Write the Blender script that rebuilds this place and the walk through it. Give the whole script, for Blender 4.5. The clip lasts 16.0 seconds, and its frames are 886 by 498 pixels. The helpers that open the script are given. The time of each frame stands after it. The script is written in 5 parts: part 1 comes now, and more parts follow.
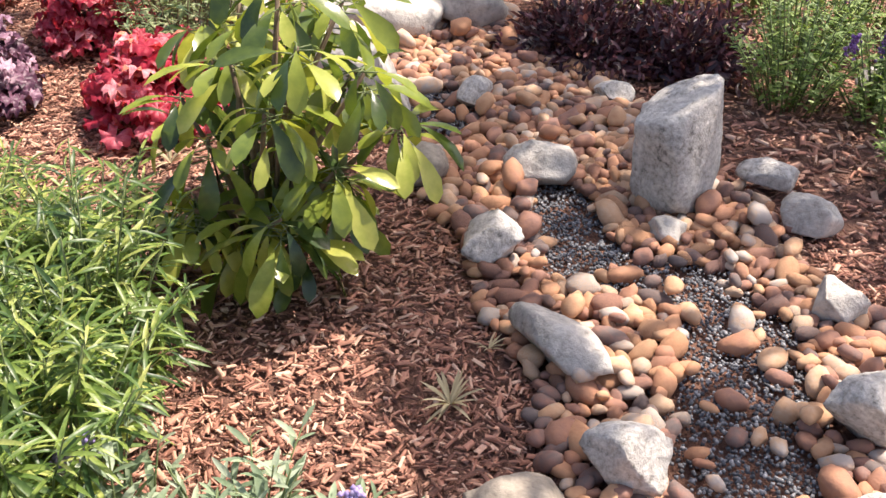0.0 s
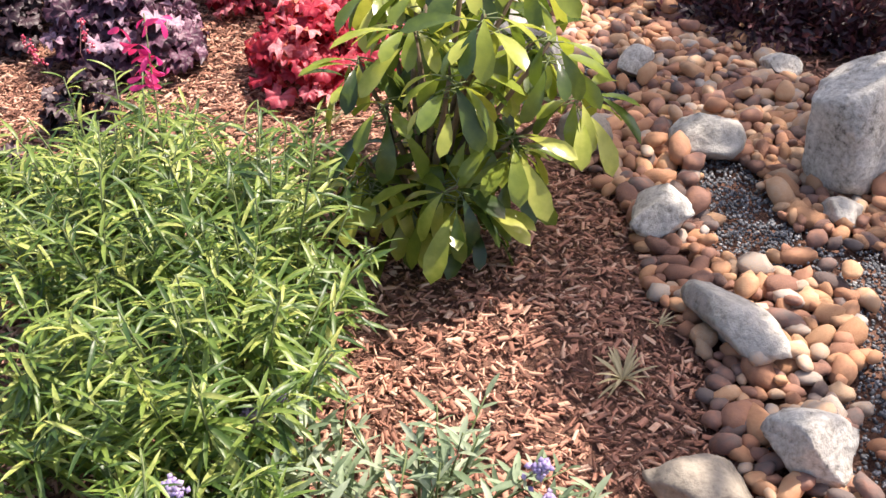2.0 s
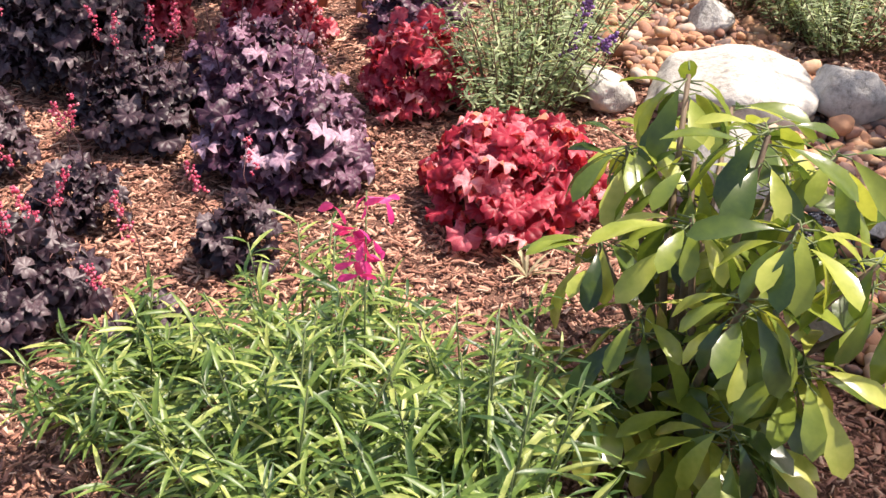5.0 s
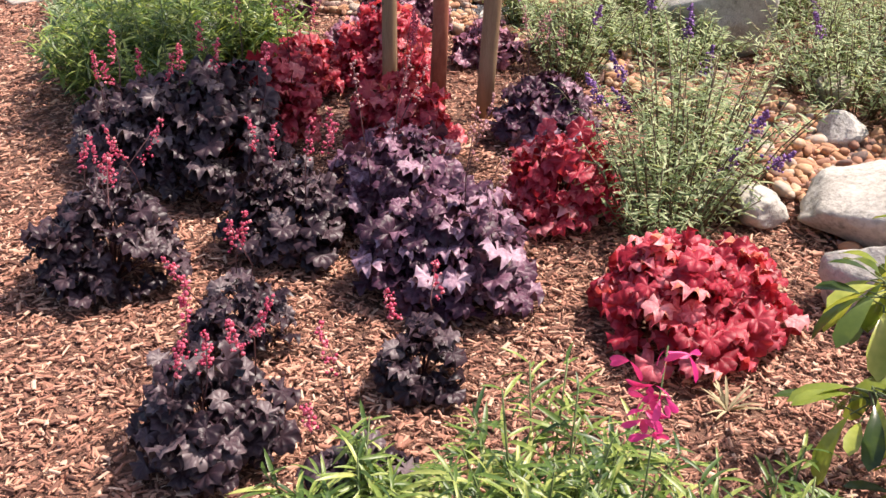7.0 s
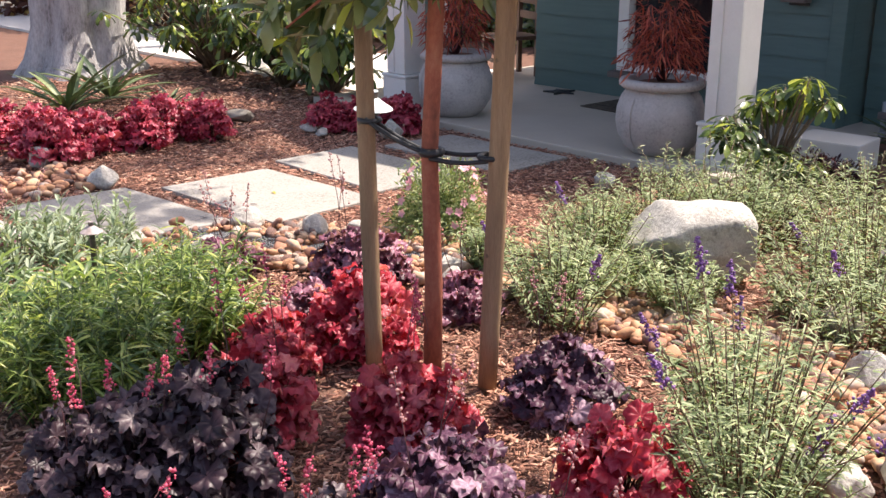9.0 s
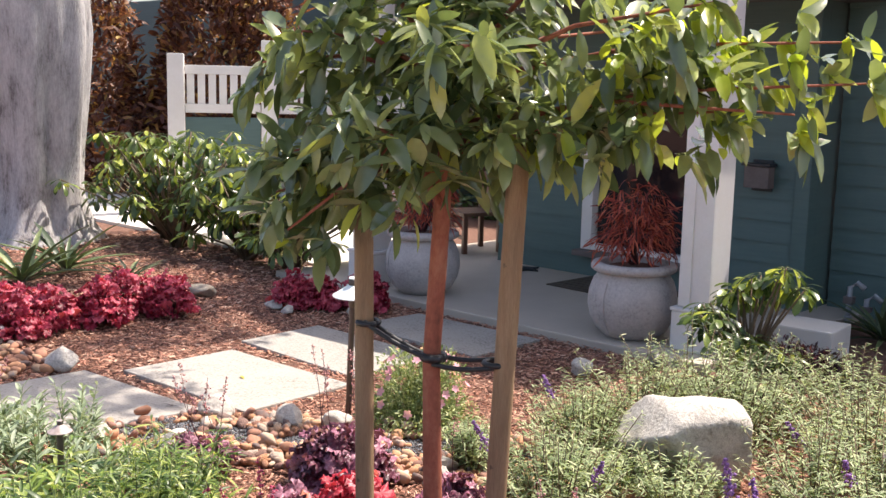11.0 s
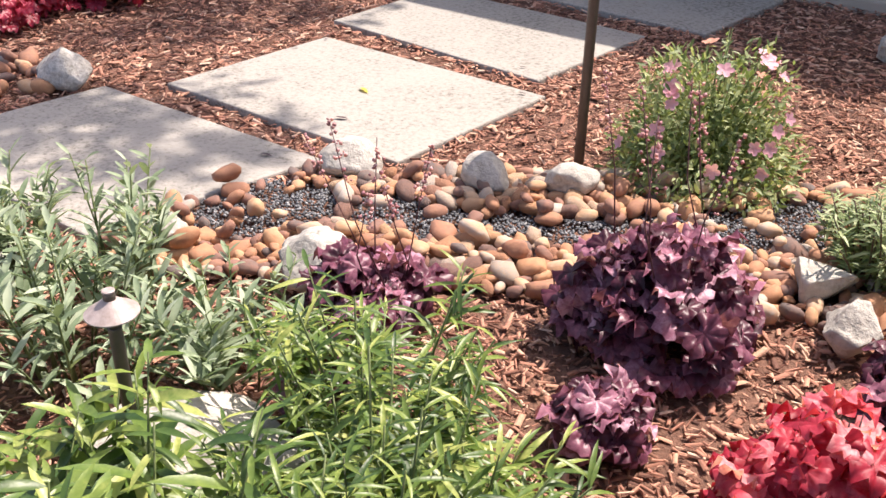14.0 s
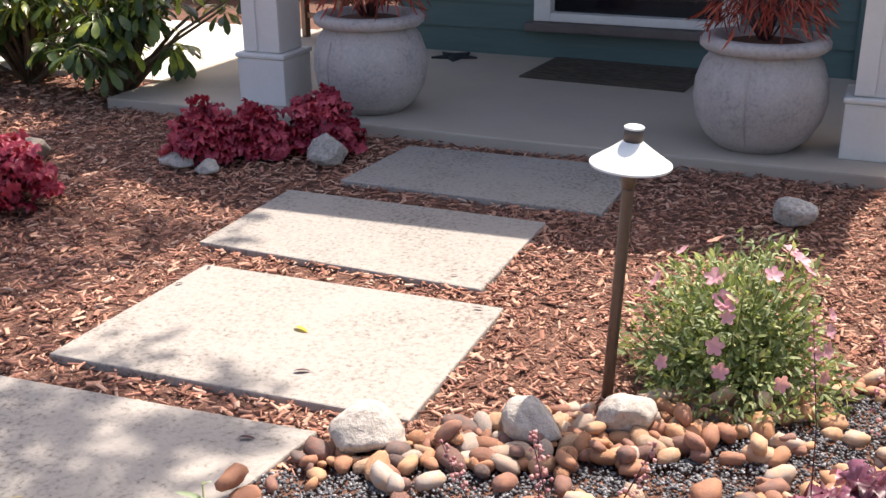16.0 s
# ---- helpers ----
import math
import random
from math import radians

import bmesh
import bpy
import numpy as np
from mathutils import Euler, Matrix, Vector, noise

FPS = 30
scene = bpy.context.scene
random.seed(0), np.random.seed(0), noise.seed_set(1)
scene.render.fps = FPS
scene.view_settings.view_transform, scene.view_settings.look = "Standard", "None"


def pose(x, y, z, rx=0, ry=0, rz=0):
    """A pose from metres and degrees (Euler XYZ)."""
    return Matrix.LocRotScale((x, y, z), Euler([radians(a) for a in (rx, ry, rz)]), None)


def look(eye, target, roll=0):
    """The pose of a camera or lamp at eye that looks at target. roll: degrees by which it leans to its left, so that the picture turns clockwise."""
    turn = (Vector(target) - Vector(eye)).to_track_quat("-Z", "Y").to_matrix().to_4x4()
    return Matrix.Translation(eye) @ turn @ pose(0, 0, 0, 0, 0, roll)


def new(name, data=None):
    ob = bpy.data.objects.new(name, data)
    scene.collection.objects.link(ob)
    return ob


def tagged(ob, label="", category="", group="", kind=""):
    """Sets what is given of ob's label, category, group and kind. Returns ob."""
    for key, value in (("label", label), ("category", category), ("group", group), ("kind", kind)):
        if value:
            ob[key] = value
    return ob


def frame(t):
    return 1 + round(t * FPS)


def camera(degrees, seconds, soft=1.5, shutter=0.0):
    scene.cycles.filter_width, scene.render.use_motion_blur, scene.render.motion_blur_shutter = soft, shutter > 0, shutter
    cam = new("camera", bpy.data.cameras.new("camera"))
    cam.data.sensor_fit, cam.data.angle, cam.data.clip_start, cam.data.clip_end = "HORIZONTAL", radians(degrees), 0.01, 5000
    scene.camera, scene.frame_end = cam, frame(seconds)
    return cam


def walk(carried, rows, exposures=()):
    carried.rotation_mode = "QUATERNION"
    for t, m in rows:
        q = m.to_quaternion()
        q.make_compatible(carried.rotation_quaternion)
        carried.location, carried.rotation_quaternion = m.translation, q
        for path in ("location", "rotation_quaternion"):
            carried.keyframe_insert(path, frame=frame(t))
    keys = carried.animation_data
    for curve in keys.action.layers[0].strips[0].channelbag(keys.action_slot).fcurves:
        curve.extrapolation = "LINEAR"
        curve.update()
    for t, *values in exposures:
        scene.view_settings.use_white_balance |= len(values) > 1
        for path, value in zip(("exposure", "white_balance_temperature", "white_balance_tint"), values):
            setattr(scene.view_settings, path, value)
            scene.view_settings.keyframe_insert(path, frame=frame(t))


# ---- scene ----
cam = camera(45.0, 16.0)
PATH = [
    (0, (8.376, -3.826, 1.55), (7.204, -2.594, 0.497), -0.1),
    (0.5, (8.352, -3.885, 1.546), (7.147, -2.736, 0.438), -0.1),
    (1, (8.322, -3.916, 1.529), (7.096, -2.83, 0.381), -0.4),
    (1.5, (8.295, -3.93, 1.535), (7.05, -2.87, 0.383), -0.7),
    (2, (8.253, -3.934, 1.568), (6.975, -2.871, 0.455), -1.2),
    (2.5, (8.154, -3.882, 1.613), (6.826, -2.814, 0.567), -1.7),
    (3, (7.945, -3.786, 1.644), (6.56, -2.736, 0.654), -2.0),
    (3.5, (7.792, -3.741, 1.638), (6.366, -2.733, 0.662), -1.6),
    (5.8, (7.378, -3.971, 1.619), (6.03, -2.977, 0.526), 1.6),
    (6, (7.336, -4.009, 1.633), (5.98, -3.002, 0.563), 1.9),
    (6.5, (7.212, -4.102, 1.644), (5.811, -3.087, 0.641), 1.8),
    (7, (7.075, -4.155, 1.648), (5.637, -3.126, 0.713), 1.7),
    (7.5, (6.879, -4.156, 1.63), (5.43, -3.1, 0.744), 1.4),
    (8, (6.684, -4.142, 1.635), (5.244, -3.026, 0.811), 1.0),
    (8.5, (6.509, -4.135, 1.669), (5.091, -2.933, 0.931), 0.6),
    (9, (6.245, -4.199, 1.741), (4.858, -2.89, 1.14), -0.0),
    (9.5, (6.107, -4.335, 1.867), (4.758, -2.918, 1.454), -0.1),
    (11.8, (5.663, -4.003, 1.842), (4.295, -2.576, 1.532), 1.6),
    (12, (5.472, -3.917, 1.818), (4.097, -2.519, 1.424), 1.3),
    (12.5, (4.791, -3.651, 1.627), (3.418, -2.318, 1.046), 2.4),
    (13, (4.411, -3.611, 1.516), (3.081, -2.323, 0.759), 1.8),
    (13.5, (3.842, -3.075, 1.419), (2.543, -1.857, 0.508), -0.3),
    (14, (3.477, -3.03, 1.415), (2.278, -1.743, 0.464), -0.6),
    (14.5, (3.092, -3.087, 1.453), (2.002, -1.686, 0.531), -1.3),
    (15, (2.795, -3.078, 1.44), (1.852, -1.539, 0.579), -1.0),
    (15.5, (2.562, -3.096, 1.488), (1.746, -1.445, 0.708), -0.7),
    (16, (2.291, -3.114, 1.508), (1.554, -1.4, 0.787), -0.5),
]
walk(cam, [(t, look(e, g, r)) for t, e, g, r in PATH], [(0, 1.17, 6900, 16), (3.5, 1.17, 6900, 15), (6, 1.02, 6850, 16), (7.5, 0.95, 6850, 17), (9, 1.13, 6850, 16), (12, 1.18, 6900, 15), (13.5, 1.06, 6850, 17), (14.5, 1.03, 6900, 17), (16, 1.06, 6950, 17)])

# ---------------------------------------------------------------- world, sun
SUN = Vector((0.125, 0.556, 1.0)).normalized()
world = bpy.data.worlds.new("world")
scene.world = world
world.use_nodes = True
wn = world.node_tree.nodes
sky = wn.new("ShaderNodeTexSky")
sky.sky_type = 'NISHITA'
sky.sun_disc = False
sky.air_density, sky.dust_density, sky.ozone_density = 0.85, 3.0, 0.6
sky.sun_elevation = math.asin(SUN.z)
sky.sun_rotation = math.atan2(SUN.x, SUN.y)
wn["Background"].inputs[1].default_value = 0.13
world.node_tree.links.new(sky.outputs[0], wn["Background"].inputs[0])
sun = new("sun", bpy.data.lights.new("sun", 'SUN'))
sun.data.energy, sun.data.angle, sun.data.color = 3.95, radians(0.53), (1.0, 0.94, 0.86)
sun.matrix_world = look(SUN * 30, (0, 0, 0))

# ---------------------------------------------------------------- materials
def mat_base(name):
    m = bpy.data.materials.new(name)
    m.use_nodes = True
    return m, m.node_tree.nodes, m.node_tree.links, m.node_tree.nodes["Principled BSDF"]


def ramp(nodes, stops):
    r = nodes.new("ShaderNodeValToRGB")
    e = r.color_ramp.elements
    while len(e) < len(stops):
        e.new(0.5)
    for k, (p, c) in enumerate(stops):
        e[k].position, e[k].color = p, (*c, 1)
    return r


def bump(nodes, links, bsdf, height, strength, distance):
    b = nodes.new("ShaderNodeBump")
    b.inputs["Strength"].default_value, b.inputs["Distance"].default_value = strength, distance
    links.new(height, b.inputs["Height"])
    links.new(b.outputs[0], bsdf.inputs["Normal"])


def tex(nodes, links, scale, detail=4, rough=0.6, stretch=None):
    co = nodes.new("ShaderNodeTexCoord")
    n = nodes.new("ShaderNodeTexNoise")
    n.inputs["Scale"].default_value, n.inputs["Detail"].default_value, n.inputs["Roughness"].default_value = scale, detail, rough
    if stretch:
        mp = nodes.new("ShaderNodeMapping")
        mp.inputs["Scale"].default_value = stretch
        links.new(co.outputs["Object"], mp.inputs[0])
        links.new(mp.outputs[0], n.inputs["Vector"])
    else:
        links.new(co.outputs["Object"], n.inputs["Vector"])
    return n


def surface(name, stops, scale=6, rough=0.7, bumpy=0.3, fine=60, depth=0.01, stretch=None, metal=0.0, dirt=0.35):
    """Solid surface: broad mottling, fine grain and bump."""
    m, n, l, b = mat_base(name)
    broad, grain = tex(n, l, scale, 5, 0.65, stretch), tex(n, l, fine, 4, 0.7, stretch)
    mx = n.new("ShaderNodeMix")
    mx.inputs["Factor"].default_value = dirt
    l.new(broad.outputs[0], mx.inputs["A"])
    l.new(grain.outputs[0], mx.inputs["B"])
    r = ramp(n, stops)
    l.new(mx.outputs["Result"], r.inputs[0])
    l.new(r.outputs[0], b.inputs["Base Color"])
    b.inputs["Roughness"].default_value, b.inputs["Metallic"].default_value = rough, metal
    if bumpy:
        bump(n, l, b, mx.outputs["Result"], bumpy, depth)
    return m


def pieces(name, stops, rough=0.7, by_object=False, fine=90, bumpy=0.25, depth=0.004, grain=0.3):
    """Many alike pieces, each with a shade of its own."""
    m, n, l, b = mat_base(name)
    if by_object:
        src = n.new("ShaderNodeObjectInfo").outputs["Random"]
    else:
        src = n.new("ShaderNodeNewGeometry").outputs["Random Per Island"]
    noise_node = tex(n, l, fine, 4, 0.65)
    add = n.new("ShaderNodeMath")
    add.operation = 'MULTIPLY_ADD'
    l.new(noise_node.outputs[0], add.inputs[0])
    add.inputs[1].default_value = grain
    l.new(src, add.inputs[2])
    sub = n.new("ShaderNodeMath")
    sub.operation = 'SUBTRACT'
    l.new(add.outputs[0], sub.inputs[0])
    sub.inputs[1].default_value = grain * 0.5
    r = ramp(n, stops)
    l.new(sub.outputs[0], r.inputs[0])
    l.new(r.outputs[0], b.inputs["Base Color"])
    b.inputs["Roughness"].default_value = rough
    bump(n, l, b, noise_node.outputs[0], bumpy, depth)
    return m


def foliage(name, stops, rough=0.42, lets=0.3, mottle=0.35, fine=45, spec=0.5, glow=1.6):
    """Leaf: a shade per leaf, blotches on it, light passing through."""
    m, n, l, b = mat_base(name)
    src = n.new("ShaderNodeNewGeometry").outputs["Random Per Island"]
    t = tex(n, l, fine, 3, 0.6)
    add = n.new("ShaderNodeMath")
    add.operation = 'MULTIPLY_ADD'
    l.new(t.outputs[0], add.inputs[0])
    add.inputs[1].default_value = mottle * 2
    l.new(src, add.inputs[2])
    sub = n.new("ShaderNodeMath")
    sub.operation = 'SUBTRACT'
    l.new(add.outputs[0], sub.inputs[0])
    sub.inputs[1].default_value = mottle
    r = ramp(n, stops)
    l.new(sub.outputs[0], r.inputs[0])
    l.new(r.outputs[0], b.inputs["Base Color"])
    b.inputs["Roughness"].default_value = rough
    b.inputs["Specular IOR Level"].default_value = spec
    bump(n, l, b, t.outputs[0], 0.35, 0.004)
    tr = n.new("ShaderNodeBsdfTranslucent")
    bright = n.new("ShaderNodeMix")
    bright.data_type = 'RGBA'
    bright.blend_type = 'MULTIPLY'
    bright.inputs["Factor"].default_value = 1.0
    l.new(r.outputs[0], bright.inputs["A"])
    bright.inputs["B"].default_value = (glow, glow, glow * 0.6, 1)
    l.new(bright.outputs["Result"], tr.inputs[0])
    mix = n.new("ShaderNodeMixShader")
    mix.inputs[0].default_value = lets
    l.new(b.outputs[0], mix.inputs[1])
    l.new(tr.outputs[0], mix.inputs[2])
    l.new(mix.outputs[0], n["Material Output"].inputs[0])
    return m


M = {}
M["mulch_soil"] = surface("mulch_soil", [(0.3, (0.08, 0.04, 0.028)), (0.55, (0.19, 0.095, 0.065)), (0.75, (0.3, 0.165, 0.11))], 3, 0.95, 0.9, 70, 0.02, dirt=0.75)
M["chip"] = pieces("bark_chip", [(0.0, (0.08, 0.032, 0.022)), (0.22, (0.22, 0.1, 0.066)), (0.55, (0.43, 0.2, 0.135)), (0.85, (0.55, 0.31, 0.21)), (1.0, (0.66, 0.46, 0.34))], 0.85, fine=120, bumpy=0.5)
M["pebble"] = pieces("river_pebble", [(0.0, (0.13, 0.1, 0.09)), (0.15, (0.23, 0.12, 0.09)), (0.35, (0.34, 0.165, 0.1)), (0.6, (0.43, 0.22, 0.115)), (0.78, (0.48, 0.29, 0.165)), (0.9, (0.5, 0.35, 0.24)), (1.0, (0.4, 0.345, 0.3))], 0.8, True, fine=14, bumpy=0.45, depth=0.08, grain=0.55)
M["pebble_far"] = pieces("river_pebble_bed", [(0.0, (0.13, 0.1, 0.09)), (0.15, (0.23, 0.12, 0.09)), (0.35, (0.34, 0.165, 0.1)), (0.6, (0.43, 0.22, 0.115)), (0.78, (0.48, 0.29, 0.165)), (0.9, (0.5, 0.35, 0.24)), (1.0, (0.4, 0.345, 0.3))], 0.8, False, fine=30, bumpy=0.45, depth=0.008, grain=0.55)
M["gravel"] = pieces("blue_gravel", [(0.0, (0.035, 0.037, 0.042)), (0.5, (0.1, 0.105, 0.115)), (0.85, (0.19, 0.195, 0.205)), (1.0, (0.36, 0.36, 0.36))], 0.7)
M["granite"] = surface("granite", [(0.35, (0.11, 0.1, 0.085)), (0.42, (0.33, 0.31, 0.275)), (0.54, (0.51, 0.485, 0.44)), (0.66, (0.67, 0.645, 0.595))], 6, 0.85, 0.8, 60, 0.014, dirt=0.62)
M["granite_pale"] = surface("granite_pale", [(0.34, (0.17, 0.155, 0.135)), (0.43, (0.36, 0.335, 0.295)), (0.54, (0.49, 0.46, 0.41)), (0.7, (0.58, 0.55, 0.49))], 7, 0.88, 0.8, 45, 0.018, dirt=0.5)
M["granite_warm"] = surface("granite_warm", [(0.3, (0.1, 0.08, 0.06)), (0.45, (0.25, 0.215, 0.17)), (0.7, (0.4, 0.355, 0.29))], 5, 0.85, 0.6, 70, 0.012, dirt=0.5)
M["concrete"] = surface("concrete", [(0.38, (0.17, 0.15, 0.125)), (0.425, (0.265, 0.248, 0.218)), (0.5, (0.34, 0.317, 0.282)), (0.7, (0.38, 0.357, 0.32))], 2.2, 0.88, 0.7, 55, 0.006, dirt=0.68)
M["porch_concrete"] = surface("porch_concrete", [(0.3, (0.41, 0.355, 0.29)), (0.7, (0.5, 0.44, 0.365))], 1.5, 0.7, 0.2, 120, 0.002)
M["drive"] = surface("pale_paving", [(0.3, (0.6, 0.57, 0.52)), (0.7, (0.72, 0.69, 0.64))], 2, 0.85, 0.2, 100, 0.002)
M["siding"] = surface("green_siding", [(0.3, (0.07, 0.125, 0.12)), (0.7, (0.095, 0.16, 0.15))], 3, 0.55, 0.25, 40, 0.003, (1, 1, 12))
M["white_paint"] = surface("white_paint", [(0.3, (0.7, 0.68, 0.64)), (0.7, (0.8, 0.78, 0.75))], 4, 0.55, 0.15, 50, 0.002)
M["dark_glass"] = mat_base("dark_glass")[0]
M["dark_glass"].node_tree.nodes["Principled BSDF"].inputs["Base Color"].default_value = (0.012, 0.012, 0.015, 1)
M["dark_glass"].node_tree.nodes["Principled BSDF"].inputs["Roughness"].default_value = 0.06
M["pot"] = surface("pot_stone", [(0.32, (0.27, 0.245, 0.235)), (0.46, (0.43, 0.4, 0.385)), (0.7, (0.56, 0.525, 0.5))], 7, 0.85, 0.6, 45, 0.01, dirt=0.5)
M["sill"] = surface("grey_sill", [(0.3, (0.1, 0.08, 0.075)), (0.7, (0.17, 0.14, 0.13))], 6, 0.6, 0.2, 60, 0.002)
M["mat"] = surface("coir_mat", [(0.3, (0.05, 0.04, 0.03)), (0.7, (0.12, 0.095, 0.07))], 8, 0.95, 0.8, 160, 0.006)
M["stake"] = surface("stake_wood", [(0.3, (0.17, 0.1, 0.055)), (0.5, (0.28, 0.18, 0.1)), (0.7, (0.38, 0.26, 0.155))], 4, 0.75, 0.4, 50, 0.004, (6, 6, 0.6))
M["tree_bark"] = surface("reddish_bark", [(0.3, (0.13, 0.04, 0.025)), (0.5, (0.3, 0.09, 0.052)), (0.7, (0.4, 0.17, 0.1))], 14, 0.8, 0.6, 60, 0.008, (1, 1, 0.5))
M["pale_bark"] = surface("pale_bark", [(0.34, (0.14, 0.13, 0.125)), (0.46, (0.34, 0.325, 0.32)), (0.6, (0.5, 0.485, 0.475)), (0.7, (0.58, 0.56, 0.55))], 3.2, 0.8, 0.9, 26, 0.03, (2, 2, 0.7))
M["strap"] = surface("black_strap", [(0.3, (0.01, 0.011, 0.013)), (0.7, (0.03, 0.032, 0.036))], 20, 0.5, 0.2, 80, 0.002)
M["lamp_pole"] = surface("bronze_pole", [(0.3, (0.08, 0.065, 0.055)), (0.7, (0.14, 0.115, 0.1))], 8, 0.5, 0.2, 80, 0.001, metal=0.3)
M["lamp_hat"] = surface("lamp_hat_white", [(0.3, (0.62, 0.7, 0.7)), (0.7, (0.8, 0.84, 0.83))], 12, 0.35, 0.1, 60, 0.001)
M["lamp_hat_old"] = surface("lamp_hat_weathered", [(0.3, (0.22, 0.17, 0.15)), (0.7, (0.5, 0.42, 0.4))], 25, 0.5, 0.2, 60, 0.001)
M["pipe"] = surface("pipe_grey", [(0.3, (0.2, 0.21, 0.23)), (0.7, (0.4, 0.41, 0.43))], 8, 0.4, 0.1, 60, 0.001)
M["wood_chair"] = surface("chair_wood", [(0.3, (0.08, 0.035, 0.02)), (0.7, (0.2, 0.09, 0.05))], 8, 0.5, 0.2, 60, 0.002)
M["roof"] = surface("roof_shingle", [(0.3, (0.06, 0.06, 0.06)), (0.7, (0.13, 0.125, 0.12))], 6, 0.9, 0.4, 60, 0.004)
M["stem_green"] = surface("green_stem", [(0.3, (0.07, 0.1, 0.03)), (0.7, (0.16, 0.2, 0.07))], 20, 0.6, 0.2, 80, 0.001)
M["stem_brown"] = surface("brown_stem", [(0.3, (0.08, 0.05, 0.03)), (0.7, (0.2, 0.14, 0.08))], 20, 0.7, 0.3, 80, 0.002)
M["stem_dark"] = surface("dark_red_stem", [(0.3, (0.05, 0.015, 0.02)), (0.7, (0.13, 0.05, 0.05))], 20, 0.6, 0.2, 80, 0.001)
M["lance"] = foliage("willowy_leaf", [(0.0, (0.035, 0.078, 0.022)), (0.45, (0.1, 0.17, 0.034)), (0.8, (0.22, 0.295, 0.066)), (1.0, (0.43, 0.46, 0.14))], 0.4)
M["umbrella"] = foliage("glossy_leaf", [(0.0, (0.035, 0.065, 0.02)), (0.35, (0.11, 0.16, 0.03)), (0.7, (0.25, 0.3, 0.048)), (1.0, (0.48, 0.49, 0.11))], 0.24, 0.3, 0.3, 20)
M["dark_shrub"] = foliage("dark_evergreen_leaf", [(0.0, (0.025, 0.05, 0.018)), (0.5, (0.07, 0.115, 0.03)), (0.8, (0.17, 0.23, 0.045)), (1.0, (0.42, 0.46, 0.07))], 0.3, 0.25, 0.3, 20)
M["yellow_leaf"] = foliage("yellowing_leaf", [(0.0, (0.4, 0.34, 0.05)), (1.0, (0.62, 0.52, 0.1))], 0.4)
M["tree_leaf"] = foliage("bay_leaf", [(0.0, (0.07, 0.105, 0.045)), (0.5, (0.155, 0.205, 0.085)), (0.85, (0.27, 0.32, 0.14)), (1.0, (0.42, 0.46, 0.11))], 0.22, 0.24, 0.2, 15, 0.85)
M["tree_leaf_new"] = foliage("young_bay_leaf", [(0.0, (0.24, 0.33, 0.03)), (1.0, (0.42, 0.47, 0.06))], 0.35, 0.4)
M["salvia_leaf"] = foliage("small_grey_green_leaf", [(0.0, (0.1, 0.15, 0.065)), (0.5, (0.23, 0.3, 0.14)), (1.0, (0.47, 0.52, 0.3))], 0.55, 0.3, 0.2)
M["sage_leaf"] = foliage("silver_sage_leaf", [(0.0, (0.12, 0.175, 0.095)), (0.5, (0.23, 0.3, 0.18)), (1.0, (0.41, 0.47, 0.34))], 0.65, 0.2)
M["mint_leaf"] = foliage("mint_leaf", [(0.0, (0.08, 0.15, 0.03)), (0.6, (0.18, 0.28, 0.06)), (1.0, (0.33, 0.42, 0.13))], 0.55)
M["mallow_leaf"] = foliage("mallow_leaf", [(0.0, (0.09, 0.14, 0.05)), (0.5, (0.2, 0.26, 0.095)), (1.0, (0.42, 0.46, 0.23))], 0.55)
M["plum_leaf"] = foliage("plum_leaf", [(0.0, (0.02, 0.008, 0.014)), (0.6, (0.06, 0.02, 0.032)), (1.0, (0.16, 0.06, 0.075))], 0.4)
M["black_leaf"] = foliage("black_purple_leaf", [(0.0, (0.016, 0.008, 0.012)), (0.5, (0.045, 0.024, 0.032)), (0.8, (0.075, 0.046, 0.056)), (1.0, (0.15, 0.115, 0.12))], 0.42, 0.08, 0.35, 55, 0.3)
M["purple_leaf"] = foliage("silvery_purple_leaf", [(0.0, (0.03, 0.01, 0.022)), (0.4, (0.1, 0.038, 0.068)), (0.72, (0.2, 0.095, 0.145)), (1.0, (0.44, 0.29, 0.36))], 0.45, 0.15, 0.5, 60, 0.35)
M["plumdark_leaf"] = foliage("ruffled_plum_leaf", [(0.0, (0.05, 0.012, 0.024)), (0.45, (0.15, 0.045, 0.075)), (0.8, (0.32, 0.13, 0.19)), (1.0, (0.52, 0.3, 0.38))], 0.38, 0.2, 0.45, 55, 0.35)
M["coral_leaf"] = foliage("coral_red_leaf", [(0.0, (0.27, 0.01, 0.026)), (0.5, (0.46, 0.042, 0.075)), (0.8, (0.6, 0.14, 0.18)), (1.0, (0.76, 0.36, 0.38))], 0.45, 0.35, 0.45, 50, 0.35)
M["crimson_leaf"] = foliage("crimson_leaf", [(0.0, (0.2, 0.008, 0.02)), (0.5, (0.4, 0.03, 0.055)), (0.85, (0.54, 0.09, 0.12)), (1.0, (0.66, 0.2, 0.2))], 0.42, 0.3, 0.35, 30)
M["maroon_leaf"] = foliage("maroon_leaf", [(0.0, (0.2, 0.01, 0.03)), (0.5, (0.4, 0.03, 0.065)), (1.0, (0.62, 0.12, 0.17))], 0.42, 0.25, 0.35, 30)
M["maple_leaf"] = foliage("laceleaf", [(0.0, (0.14, 0.02, 0.016)), (0.6, (0.36, 0.06, 0.04)), (1.0, (0.55, 0.16, 0.1))], 0.5, 0.35)
